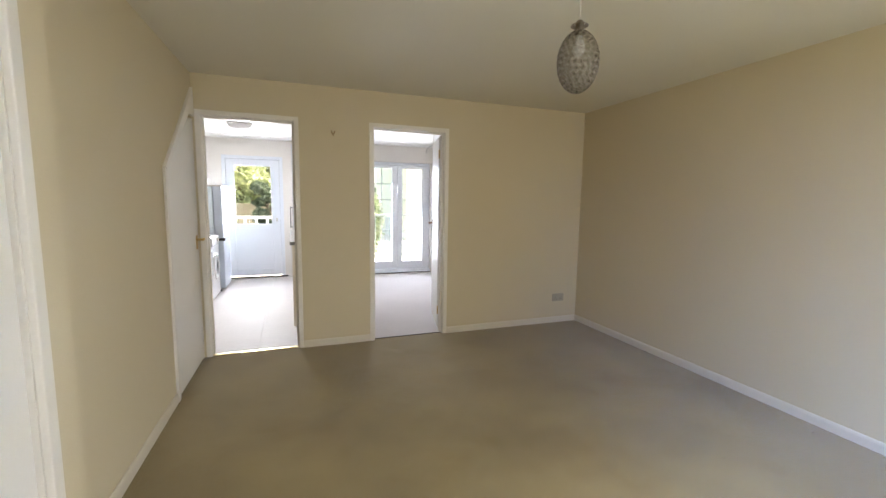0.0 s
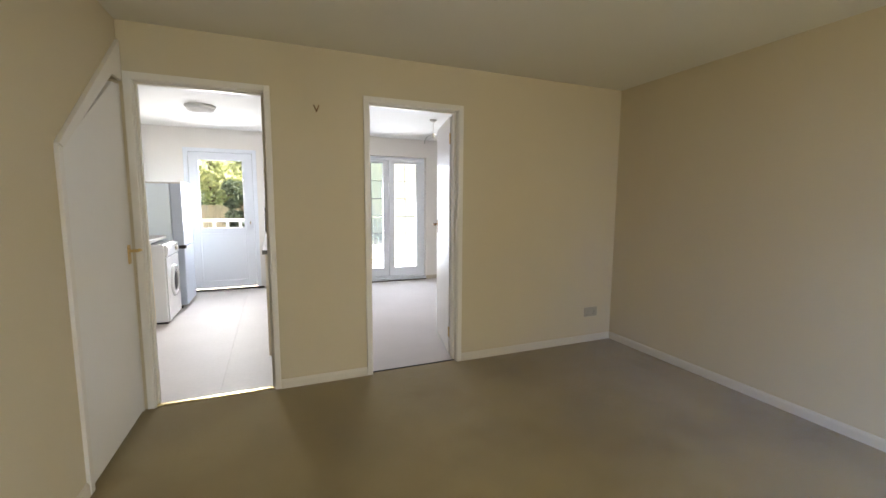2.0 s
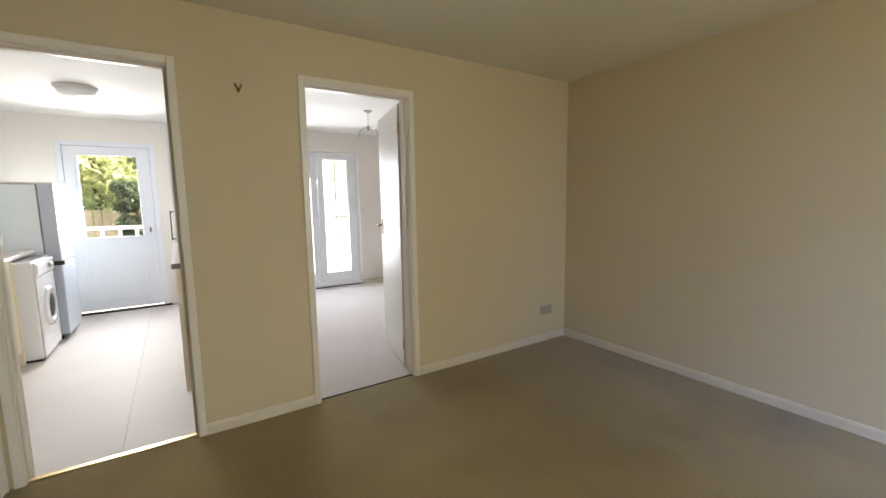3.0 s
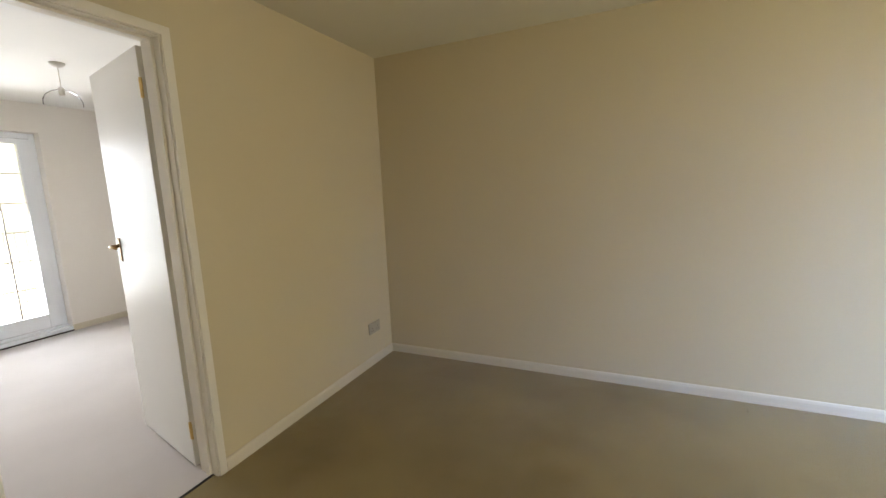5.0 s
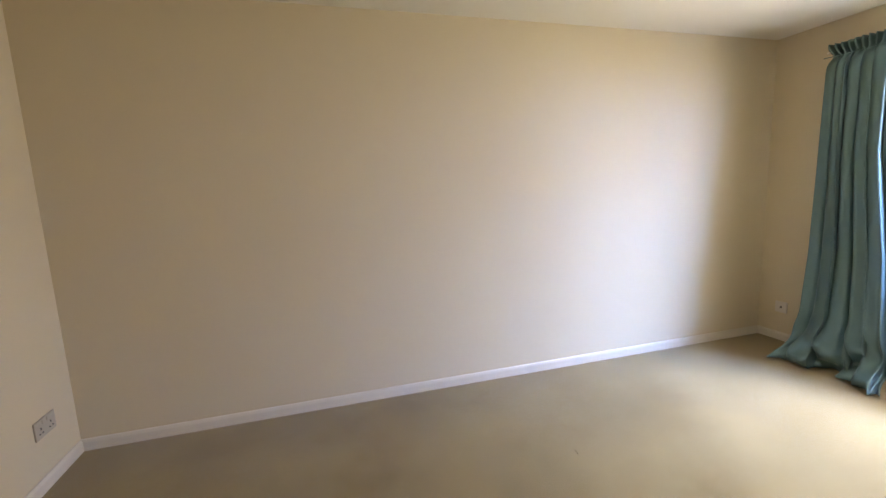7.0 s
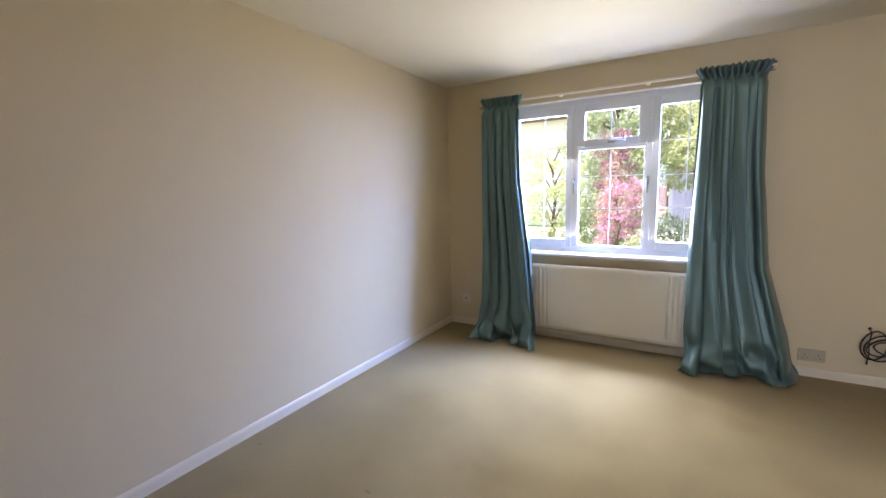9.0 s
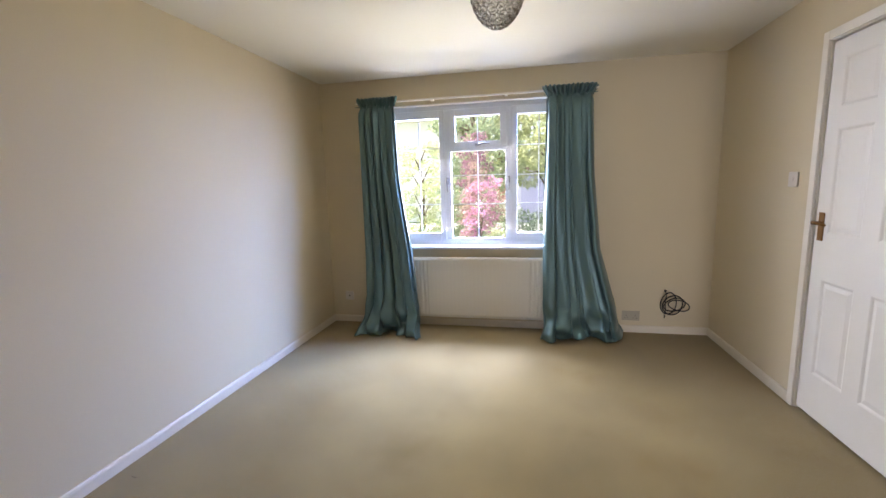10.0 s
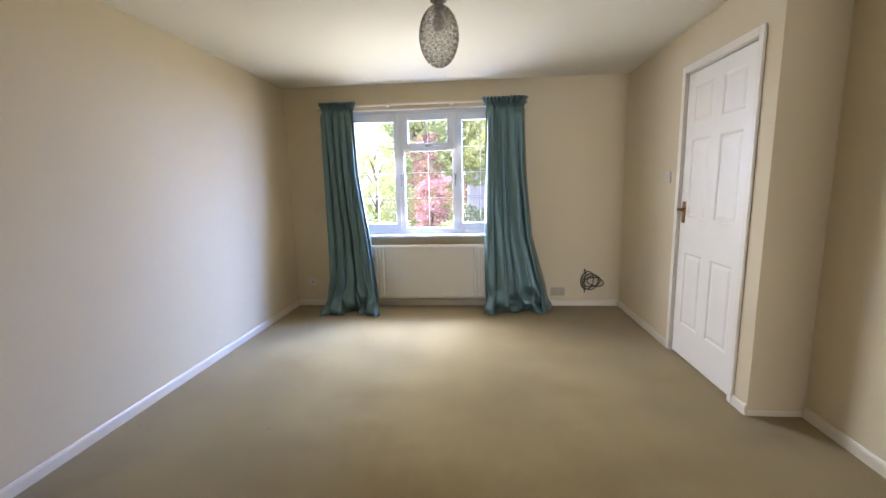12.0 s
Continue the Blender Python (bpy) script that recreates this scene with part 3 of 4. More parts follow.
# ---- curtains ----
def lerp_table(tab, z):
    for (z0, *a), (z1, *b) in zip(tab, tab[1:]):
        if z >= z1:
            f = (z - z1) / (z0 - z1)
            return [q + (p - q) * f for p, q in zip(a, b)]
    return list(tab[-1][1:])


def curtain(label, tab, seed, folds, out):
    """A long pencil-pleat curtain. tab: height, left edge, right edge, distance from the wall, fold depth."""
    rnd = random.Random(seed)
    top = thing("curtain", label, "curtain", "curtains at the front window", at=((tab[0][1] + tab[0][2]) / 2, 0.1, 0))
    ox = top.location.x
    phases = [rnd.uniform(0, 6.28) for _ in range(6)]
    NU, NV = 260, 110
    bm = bmesh.new()
    grid = []
    for j in range(NV + 1):
        z = tab[0][0] * (1 - (j / NV)) ** 1.0
        x0, x1, y, depth = lerp_table(tab, z)
        row = []
        drop = 1 - z / tab[0][0]
        for i in range(NU + 1):
            u = i / NU
            w = u + 0.018 * math.sin(2 * math.pi * 2.3 * u + phases[0] + 1.2 * drop) + 0.01 * math.sin(17 * u + phases[1])
            amp = 0.74 + 0.26 * math.sin(math.floor(folds * w + phases[2]) * 2.4 + phases[3] + 0.9 * drop)
            turn = folds * w + phases[2] + 0.16 * math.sin(2.1 * drop + phases[3] + 4 * u)
            k, f = math.floor(turn), turn % 1
            crest = 0.5 + 0.27 * math.sin(2.4 * k + phases[0])
            ramp = f / crest if f < crest else (1 - f) / (1 - crest)
            big = 2.0 * ramp ** 0.5 * (1 - 0.3 * ramp) - 0.85
            big += 0.30 * math.exp(-((f - crest * 0.55) / 0.05) ** 2) * (-1 if k % 2 else 1) * min(1, 2.2 * drop)
            small = math.sin(2 * math.pi * folds * 2.2 * w + phases[4] + 3 * drop) * (0.05 + 0.07 * math.sin(9 * u + 5 * drop + phases[5]))
            pleat = math.sin(2 * math.pi * folds * 2.2 * u + phases[1])
            head = min(1, max(0, (z - tab[0][0] + 0.11) / 0.05))
            d = 1.45 * depth * (big * amp + small) * (1 - head) + head * 0.014 * pleat
            # cloth that breaks and pools where it meets the floor
            low = max(0.0, 0.34 - z) / 0.34
            brk = low * (0.06 * math.sin(7 * u + 11 * z + phases[0]) + 0.04 * math.sin(21 * u - 24 * z + phases[2]) + 0.015 * math.sin(46 * u + 37 * z))
            yy = y + d + brk
            xx = x0 + (x1 - x0) * u - 0.27 * (x1 - x0) / folds * math.sin(2 * math.pi * f) * (1 - head) * min(1, 8 * u, 8 * (1 - u)) + low * 0.02 * math.sin(13 * z + 9 * u)
            zz = z + (0.012 * abs(math.sin(2 * math.pi * folds * u + phases[2])) + 0.006) * (1 if j > NV - 4 else 0)
            near = (1 - u if out > 0 else u) / 0.10
            if near < 1:
                yy = 0.035 + (yy - 0.035) * (near * near * (3 - 2 * near))
            if z > tab[0][0] - 0.012:
                zz += 0.003 * math.sin(2 * math.pi * folds * 2.6 * u + phases[4])
            # the frill above the gathering line fans out
            fan = min(1, max(0, (z - tab[0][0] + 0.07) / 0.05))
            pinch = math.exp(-((z - tab[0][0] + 0.085) / 0.035) ** 2)
            xx += (u - 0.5) * (0.03 * fan - 0.03 * pinch)
            yy += 0.009 * fan * pleat + 0.012 * fan - 0.012 * pinch
            row.append(bm.verts.new((xx - ox, max(0.022, yy) - 0.1, max(0.012, zz))))
        grid.append(row)
    for a, b in zip(grid, grid[1:]):
        for i in range(NU):
            bm.faces.new((a[i], b[i], b[i + 1], a[i + 1])).smooth = True
    c = part("cloth", bm, M_CURTAIN, top)
    s = c.modifiers.new("thickness", "SOLIDIFY")
    s.thickness, s.offset = 0.004, 0
    bm = bmesh.new()
    z = tab[0][0] - 0.075
    tube(bm, [(tab[0][1] - ox + (tab[0][2] - tab[0][1]) * t / 20, 0.014 + 0.003 * math.sin(t * 2), z) for t in range(21)], 0.0035, 6)
    part("heading_tape", bm, M_CURTAIN, top, "gathered heading tape line")
    return top


curtain("long teal satin curtain, its hem flared on the carpet",
        [(2.115, 0.965, 1.385, 0.10, 0.02), (1.95, 0.985, 1.365, 0.125, 0.065), (1.4, 0.965, 1.375, 0.14, 0.08), (0.75, 0.90, 1.385, 0.16, 0.085),
         (0.35, 0.79, 1.385, 0.19, 0.085), (0.1, 0.72, 1.39, 0.23, 0.08), (0, 0.685, 1.40, 0.25, 0.08)], 3, 5.6, -1)
curtain("long teal satin curtain, its hem bunched on the carpet",
        [(2.118, 2.665, 3.045, 0.10, 0.02), (1.95, 2.67, 3.03, 0.125, 0.065), (1.4, 2.645, 3.02, 0.14, 0.08), (0.75, 2.55, 3.01, 0.17, 0.085),
         (0.35, 2.50, 3.01, 0.22, 0.085), (0.1, 2.45, 3.06, 0.29, 0.08), (0, 2.42, 3.08, 0.33, 0.08)], 8, 5.3, 1)
rail = thing("curtain_rail", "thin white plastic curtain rail above the window", "curtain rail", at=(2.0, 0.06, 2.085))
bm = bmesh.new()
box(bm, -1.05, 1.06, -0.012, 0.008, -0.007, 0.007, bevel=0.002)
part("track", bm, M_TRIM, rail)
for bx in (-0.95, -0.3, 0.35, 0.97):
    slab("bracket", [(bx - 0.012, bx + 0.012, -0.06, -0.012, -0.01, 0.012)], M_TRIM, rail)

# ---- radiator ----
rad = thing("radiator", "cream enamelled panel radiator under the window", "radiator", at=(1.965, 0.0, 0.1))
bm = bmesh.new()
x0, x1, z0, z1, yb, yf = -0.605, 0.605, 0.0, 0.57, 0.045, 0.085
xs = [x0]
prof = []
N_ = 242
for i in range(N_ + 1):
    x = x0 + (x1 - x0) * i / N_
    e = min(x - x0, x1 - x)
    f = 0.0
    if 0.015 < e < 0.16:
        f = 0.007 * max(0, math.sin(2 * math.pi * (e - 0.015) / 0.0362)) ** 0.7
    elif e >= 0.16:
        f = 0.0004 * max(0, math.sin(2 * math.pi * (e - 0.015) / 0.0362))
    prof.append((x, yf - f))
zz = [(z0, 0.01), (z0 + 0.012, 0.0), (z0 + 0.035, 0.0), (z0 + 0.05, 1.0), (z1 - 0.05, 1.0), (z1 - 0.035, 0.0), (z1 - 0.008, 0.0), (z1, 0.006)]
rows = []
for z, k in zz:
    row = []
    for x, y in prof:
        yy = yf - (yf - y) if k == 1.0 else yf - k
        row.append(bm.verts.new((x, yy, z)))
    rows.append(row)
for a, b in zip(rows, rows[1:]):
    for i in range(N_):
        bm.faces.new((a[i], a[i + 1], b[i + 1], b[i])).smooth = True
box(bm, x0, x1, yb, yb + 0.012, z0, z1)
box(bm, x0, x0 + 0.004, yb + 0.012, yf - 0.001, z0 + 0.005, z1 - 0.005)
box(bm, x1 - 0.004, x1, yb + 0.012, yf - 0.001, z0 + 0.005, z1 - 0.005)
part("panel", bm, M_RAD, rad)
slab("top_edge", [(x0, x1, yb + 0.012, yf - 0.004, z1 - 0.02, z1 - 0.002)], M_RAD, rad, bevel=0.003)
for s in (-1, 1):
    bm = bmesh.new()
    tube(bm, [(s * 0.60, 0.06, 0.03), (s * 0.64, 0.06, 0.03), (s * 0.645, 0.06, 0.02), (s * 0.645, 0.06, -0.098)], 0.0075)
    ring_surface(bm, [(0.012, 0.005), (0.015, 0.015), (0.015, 0.05), (0.011, 0.06)], s * 0.645, 0.06, 12)
    part("valve", bm, M_PLASTIC, rad, "white radiator valve and pipe")
for s in (-1, 1):
    slab("wall_bracket", [(s * 0.45 - 0.015, s * 0.45 + 0.015, 0, yb, 0.1, 0.45)], M_RAD, rad)


# ---- sockets, switch, cable, hook ----
def plate(name, label, category, m, w, h, parts=(), face=M_PLASTIC):
    """A wall plate in the local x-z plane that faces -y."""
    t = thing(name, label, category)
    bm = bmesh.new()
    box(bm, -w / 2, w / 2, -0.008, 0, -h / 2, h / 2, bevel=0.0025)
    part("face_plate", bm, face, t)
    for nm, px, pz, pw, ph, mm in parts:
        slab(nm, [(px - pw / 2, px + pw / 2, -0.0105, -0.007, pz - ph / 2, pz + ph / 2)], mm, t)
    t.matrix_world = m
    return t


pins = []
for s in (-0.036, 0.036):
    pins += [("pin_slot", s, 0.003, 0.004, 0.008, M_BLACK), ("pin_slot", s - 0.011, -0.02, 0.007, 0.004, M_BLACK), ("pin_slot", s + 0.011, -0.02, 0.007, 0.004, M_BLACK),
             ("rocker", s * 0.45, 0.027, 0.011, 0.019, M_PLATE)]
plate("double_socket", "grey-beige double wall socket above the skirting board", "wall socket", pose(3.245, L, 0.282), 0.146, 0.086, pins, M_PLATE)
plate("double_socket", "grey-beige double wall socket beside the curtain hem", "wall socket", pose(0.625, 0, 0.15, 0, 0, 180), 0.146, 0.086, pins, M_PLATE)
plate("aerial_socket", "white aerial wall socket with a dark hole", "wall socket", pose(3.262, 0, 0.265, 0, 0, 180), 0.086, 0.086,
      [("aerial_hole", 0, 0, 0.014, 0.014, M_BLACK)])
plate("light_switch", "white light switch plate beside the panelled door", "light switch", pose(0, 0.968, 1.305, 0, 0, 90), 0.086, 0.086,
      [("rocker", 0, 0, 0.012, 0.022, M_PLASTIC)])

cable = thing("cable_coil", "coiled black aerial cable hanging from the wall", "cable", at=(0.30, 0, 0.265))
bm = bmesh.new()
for cx, cz, ra, rb, tilt, y in ((0.03, 0.01, 0.062, 0.095, 8, 0.02), (-0.015, 0.0, 0.085, 0.055, -18, 0.028), (0.0, 0.0, 0.075, 0.088, 30, 0.036),
                                (-0.05, -0.005, 0.085, 0.045, 12, 0.03)):
    c, s = math.cos(radians(tilt)), math.sin(radians(tilt))
    pts = []
    for i in range(29):
        a = 2 * math.pi * i / 27
        x, z = ra * math.cos(a), rb * math.sin(a)
        pts.append((cx + x * c - z * s, y + 0.008 * math.sin(2 * a), cz + x * s + z * c))
    tube(bm, pts, 0.0046, 6)
tube(bm, [(0.055, 0.0, 0.115), (0.055, 0.012, 0.11), (0.05, 0.03, 0.09), (0.06, 0.034, 0.03), (0.052, 0.03, -0.05), (0.055, 0.02, -0.105)], 0.0036, 6)
part("cable", bm, M_BLACK, cable)
bm = bmesh.new()
tube(bm, [(0.055, 0.0, 0.112), (0.055, 0.014, 0.12)], 0.008, 8)
tube(bm, [(0.055, 0.02, -0.10), (0.056, 0.022, -0.12)], 0.0055, 8)
part("plug", bm, M_BLACK, cable)

hk = thing("wall_hook", "small dark metal picture hook on the wall", "hook", at=(0.83, L, 1.908))
bm = bmesh.new()
for s in (-1, 1):
    tube(bm, [(s * 0.016, -0.002, 0.022), (s * 0.009, -0.014, 0.0), (0, -0.004, -0.016)], 0.0042, 6)
box(bm, -0.004, 0.004, -0.005, 0, -0.025, -0.008)
part("hook", bm, M_BRONZE, hk)

for sx, sy in ((2.593, 2.314), (3.34, 2.315)):
    sp = thing("carpet_fluff", "small dark speck of fluff on the carpet", "debris", at=(sx, sy, 0))
    bm = bmesh.new()
    tube(bm, [(-0.014, 0, 0.002), (-0.006, 0.005, 0.003), (0.005, -0.003, 0.002), (0.014, 0.002, 0.002)], 0.002, 5)
    part("fluff", bm, M_FLUFF, sp)


# ---- kitchen ----
bd = empty_struct("door_back", "white half-glazed back door, shut", "door")
slab("frame", [(-0.585, -0.53, KY - 0.01, KY + 0.07, 0, 2.03), (0.278, 0.333, KY - 0.01, KY + 0.07, 0, 2.03), (-0.53, 0.278, KY - 0.01, KY + 0.07, 1.975, 2.03)], M_UPVC_DOOR, bd, bevel=0.004)
slab("leaf", [(-0.527, -0.412, KY + 0.005, KY + 0.06, 0.035, 1.972), (0.152, 0.275, KY + 0.005, KY + 0.06, 0.035, 1.972),
              (-0.412, 0.152, KY + 0.005, KY + 0.06, 0.035, 0.905), (-0.412, 0.152, KY + 0.005, KY + 0.06, 1.875, 1.972)], M_UPVC_DOOR, bd, bevel=0.003)
slab("glazing_bead", rect_frame(-0.427, 0.167, 0.89, 1.89, 0.025, KY - 0.008, KY + 0.005), M_UPVC_DOOR, bd, bevel=0.004)
slab("lower_panel", rect_frame(-0.435, 0.17, 0.13, 0.83, 0.012, KY - 0.001, KY + 0.005), M_UPVC_DOOR, bd, bevel=0.002)
pn = slab("pane", [(-0.412, 0.152, KY + 0.03, KY + 0.034, 0.905, 1.875)], M_GLASS, bd)
pn.visible_shadow = False
bm = bmesh.new()
box(bm, 0.21, 0.232, KY - 0.002, KY + 0.006, 0.95, 1.01, bevel=0.002)
part("lock_plate", bm, M_CHROME, bd, "small chrome lock plate")
struct(slab("threshold_back", [(-0.61, 0.375, KY - 0.03, KY + 0.0, 0, 0.022)], M_DARK), "dark rubber threshold of the back door", "threshold")

fr = thing("fridge_freezer", "silver fridge freezer standing by the kitchen wall", "fridge", at=(-0.75, 7.71, 0))
slab("body", [(-0.29, 0.18, -0.29, 0.29, 0.03, 1.49)], M_FRIDGE_SIDE_LIT, fr, bevel=0.006)
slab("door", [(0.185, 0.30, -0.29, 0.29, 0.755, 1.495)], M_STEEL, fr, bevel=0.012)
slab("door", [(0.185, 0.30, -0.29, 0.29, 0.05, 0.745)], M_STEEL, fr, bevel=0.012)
slab("top_cap", [(-0.29, 0.30, -0.285, 0.285, 1.491, 1.51)], M_PLASTIC, fr, bevel=0.004)
slab("hinge_cover", [(0.24, 0.315, -0.297, -0.24, 0.73, 0.77)], M_BLACK, fr, bevel=0.004)
for fx in (-0.25, 0.22):
    for fy in (-0.24, 0.24):
        slab("foot", [(fx - 0.02, fx + 0.02, fy - 0.02, fy + 0.02, 0, 0.03)], M_BLACK, fr)

wm = thing("washing_machine", "white front-loading washing machine beside the fridge", "washing machine", at=(-0.79, 7.06, 0))
slab("body", [(-0.26, 0.27, -0.295, 0.295, 0.02, 0.84)], M_APPLIANCE, wm, bevel=0.012)
slab("control_panel", [(0.27, 0.292, -0.285, 0.285, 0.71, 0.83)], M_APPLIANCE, wm, bevel=0.006)
slab("front_panel", [(0.27, 0.285, -0.285, 0.285, 0.03, 0.70)], M_APPLIANCE, wm, bevel=0.006)
bm = bmesh.new()
ring_surface(bm, [(0.175, 0.285), (0.172, 0.305), (0.125, 0.312), (0.12, 0.30), (0.12, 0.287)], 0, 0.42, 32, axis="x", cap=False)
part("door_ring", bm, M_APPLIANCE, wm, "white round door surround")
bm = bmesh.new()
ring_surface(bm, [(0.12, 0.290), (0.10, 0.303), (0.05, 0.311), (0.008, 0.313)], 0, 0.42, 24, axis="x")
part("door_glass", bm, mat("smoked_door_glass", (0.015, 0.015, 0.018), 0.35, spec=0.2), wm, "dark smoked door glass")
slab("detergent_drawer", [(0.292, 0.298, -0.27, -0.1, 0.73, 0.81)], M_APPLIANCE, wm, bevel=0.002)
slab("plinth", [(-0.24, 0.26, -0.27, 0.27, 0, 0.022)], M_BLACK, wm)
bm = bmesh.new()
ring_surface(bm, [(0.024, 0.292), (0.022, 0.312), (0.004, 0.314)], 0.12, 0.77, 16, axis="x")
part("programme_knob", bm, M_PLASTIC, wm)

cu = thing("base_unit", "cream kitchen base unit with its end panel", "kitchen unit", "kitchen base units", at=(-0.83, 6.40, 0))
slab("end_panel", [(-0.23, 0.20, 0.345, 0.363, 0.0, 0.858)], M_UNIT, cu)
slab("end_panel", [(-0.23, 0.20, -0.363, -0.345, 0.0, 0.858)], M_UNIT, cu)
slab("carcass", [(-0.23, 0.17, -0.345, 0.345, 0.1, 0.858)], M_UNIT, cu)
slab("door", [(0.172, 0.19, -0.343, 0.343, 0.12, 0.85)], M_UNIT, cu, bevel=0.002)
slab("plinth", [(0.10, 0.118, -0.345, 0.345, 0, 0.1)], M_UNIT, cu)
wt = thing("worktop", "pale speckled worktop over the washing machine", "worktop", at=(-0.81, 6.74, 0.86))
slab("board", [(-0.25, 0.19, -0.71, 0.655, 0, 0.036)], M_WORKTOP, wt, bevel=0.006)

for i in range(3):
    cu = thing("base_unit", "cream kitchen base unit along the partition", "kitchen unit", "kitchen base units", at=(0.745, 5.72 + 0.6 * i, 0))
    slab("carcass", [(-0.262, 0.28, -0.298, 0.298, 0.1, 0.858)], M_UNIT, cu)
    slab("door", [(-0.282, -0.264, -0.296, 0.296, 0.12, 0.85)], M_UNIT, cu, bevel=0.002)
    slab("plinth", [(-0.22, -0.20, -0.298, 0.298, 0, 0.1)], M_UNIT, cu)
    if i == 0:
        slab("end_panel", [(-0.283, 0.28, -0.316, -0.298, 0, 0.858)], M_UNIT, cu)
wt = thing("worktop", "pale worktop with a grey speckled edge along the partition", "worktop", at=(0.745, 6.3, 0.86))
slab("board", [(-0.30, 0.28, -0.91, 0.90, 0, 0.036)], M_WORKTOP, wt, bevel=0.003)
slab("edging", [(-0.304, -0.30, -0.91, 0.90, 0.001, 0.035), (-0.304, 0.28, -0.914, -0.91, 0.001, 0.035)], M_WORKEDGE, wt, "grey speckled worktop edging")

lu = thing("tall_unit", "tall white larder unit with a bar handle", "kitchen unit", at=(0.76, 7.52, 0))
slab("carcass", [(-0.26, 0.27, -0.30, 0.30, 0.0, 2.1)], M_APPLIANCE, lu)
slab("door", [(-0.282, -0.262, -0.297, 0.297, 0.1, 0.88), (-0.282, -0.262, -0.297, 0.297, 0.886, 2.095)], M_APPLIANCE, lu, bevel=0.002)
bm = bmesh.new()
tube(bm, [(-0.282, -0.25, 1.21), (-0.312, -0.25, 1.21)], 0.006)
tube(bm, [(-0.282, -0.25, 0.93), (-0.312, -0.25, 0.93)], 0.006)
tube(bm, [(-0.312, -0.25, 1.22), (-0.312, -0.25, 0.92)], 0.006)
part("bar_handle", bm, M_BLACK, lu, "dark metal bar handle")

kl = thing("ceiling_light", "round white flush ceiling light", "ceiling light", at=(-0.14, 6.95, 2.3))
bm = bmesh.new()
ring_surface(bm, [(0.15, 0), (0.15, -0.02), (0.135, -0.025)], 0, 0, 32)
part("base", bm, M_CEIL_LIGHT, kl)
bm = bmesh.new()
ring_surface(bm, [(0.135, -0.025), (0.128, -0.05), (0.095, -0.075), (0.04, -0.088), (0.005, -0.09)], 0, 0, 32)
part("diffuser", bm, mat("opal_diffuser", (0.92, 0.92, 0.92), 0.3), kl)

# ---- dining room ----
fd = empty_struct("french_doors", "white glazed french doors with glazing bars, shut", "door")
FX0, FX1, FY = 1.667, 2.903, DY + 0.09
slab("frame", [(FX0, FX0 + 0.05, FY, FY + 0.07, 0.03, 2.018), (FX1 - 0.05, FX1, FY, FY + 0.07, 0.03, 2.018),
               (FX0 + 0.05, FX1 - 0.05, FY, FY + 0.07, 1.965, 2.018), (FX0, FX1, FY - 0.02, FY + 0.07, 0.0, 0.07)], M_UPVC_DOOR, fd, bevel=0.004)
mid = (FX0 + FX1) / 2
for a, b in ((FX0 + 0.052, mid - 0.002), (mid + 0.002, FX1 - 0.052)):
    w = 0.092
    lf = slab("leaf", [(a, a + w, FY - 0.01, FY + 0.05, 0.075, 1.96), (b - w, b, FY - 0.01, FY + 0.05, 0.075, 1.96),
                       (a + w, b - w, FY - 0.01, FY + 0.05, 0.075, 0.215), (a + w, b - w, FY - 0.01, FY + 0.05, 1.912, 1.96)], M_UPVC_DOOR, fd, bevel=0.004)
    g = slab("pane", [(a + w - 0.004, b - w + 0.004, FY + 0.02, FY + 0.024, 0.211, 1.916)], M_GLASS, lf)
    g.visible_shadow = False
    slab("glazing_bar", [((a + b) / 2 - 0.006, (a + b) / 2 + 0.006, FY + 0.015, FY + 0.029, 0.215, 1.912)], M_LEAD, lf)
    for k in range(1, 6):
        z = 0.215 + 1.697 * k / 6
        slab("glazing_bar", [(a + w, b - w, FY + 0.016, FY + 0.028, z - 0.006, z + 0.006)], M_LEAD, lf)
bm = bmesh.new()
box(bm, mid - 0.045, mid - 0.02, FY - 0.018, FY - 0.01, 0.92, 1.14, bevel=0.003)
tube(bm, [(mid - 0.033, FY - 0.018, 1.08), (mid - 0.033, FY - 0.045, 1.08), (mid - 0.06, FY - 0.05, 1.08), (mid - 0.13, FY - 0.048, 1.078)], 0.008)
part("door_handle", bm, M_UPVC_DOOR, fd, "white lever handle on a long plate")
struct(slab("dining_threshold", [(FX0, FX1, DY - 0.012, DY, 0, 0.012)], M_DARK), "dark strip under the french doors", "threshold")
struct(slab("dining_doorstep", [(FX0, FX1, DY, FY - 0.02, 0.0, 0.045)], M_UPVC_DOOR), "white inner step of the french doors", "threshold")

dp = thing("pendant_light", "clear glass dome pendant on a thin cord", "ceiling light", at=(2.405, 6.64, 2.3))
bm = bmesh.new()
ring_surface(bm, [(0.045, 0), (0.045, -0.008), (0.03, -0.022), (0.01, -0.03)], 0, 0, 20)
part("ceiling_rose", bm, M_PLASTIC, dp)
bm = bmesh.new()
tube(bm, [(0, 0, -0.028), (0, 0, -0.17)], 0.003)
part("cord", bm, M_PLASTIC, dp)
bm = bmesh.new()
ring_surface(bm, [(0.014, -0.165), (0.018, -0.175), (0.018, -0.215), (0.014, -0.22)], 0, 0, 14)
part("lamp_holder", bm, M_PLASTIC, dp)
bm = bmesh.new()
pr = [(0.02, -0.18), (0.055, -0.19), (0.09, -0.215), (0.108, -0.25), (0.11, -0.285)]
ring_surface(bm, pr, 0, 0, 28, cap=False)
part("shade", bm, M_THIN_GLASS, dp, "clear glass dome shade")


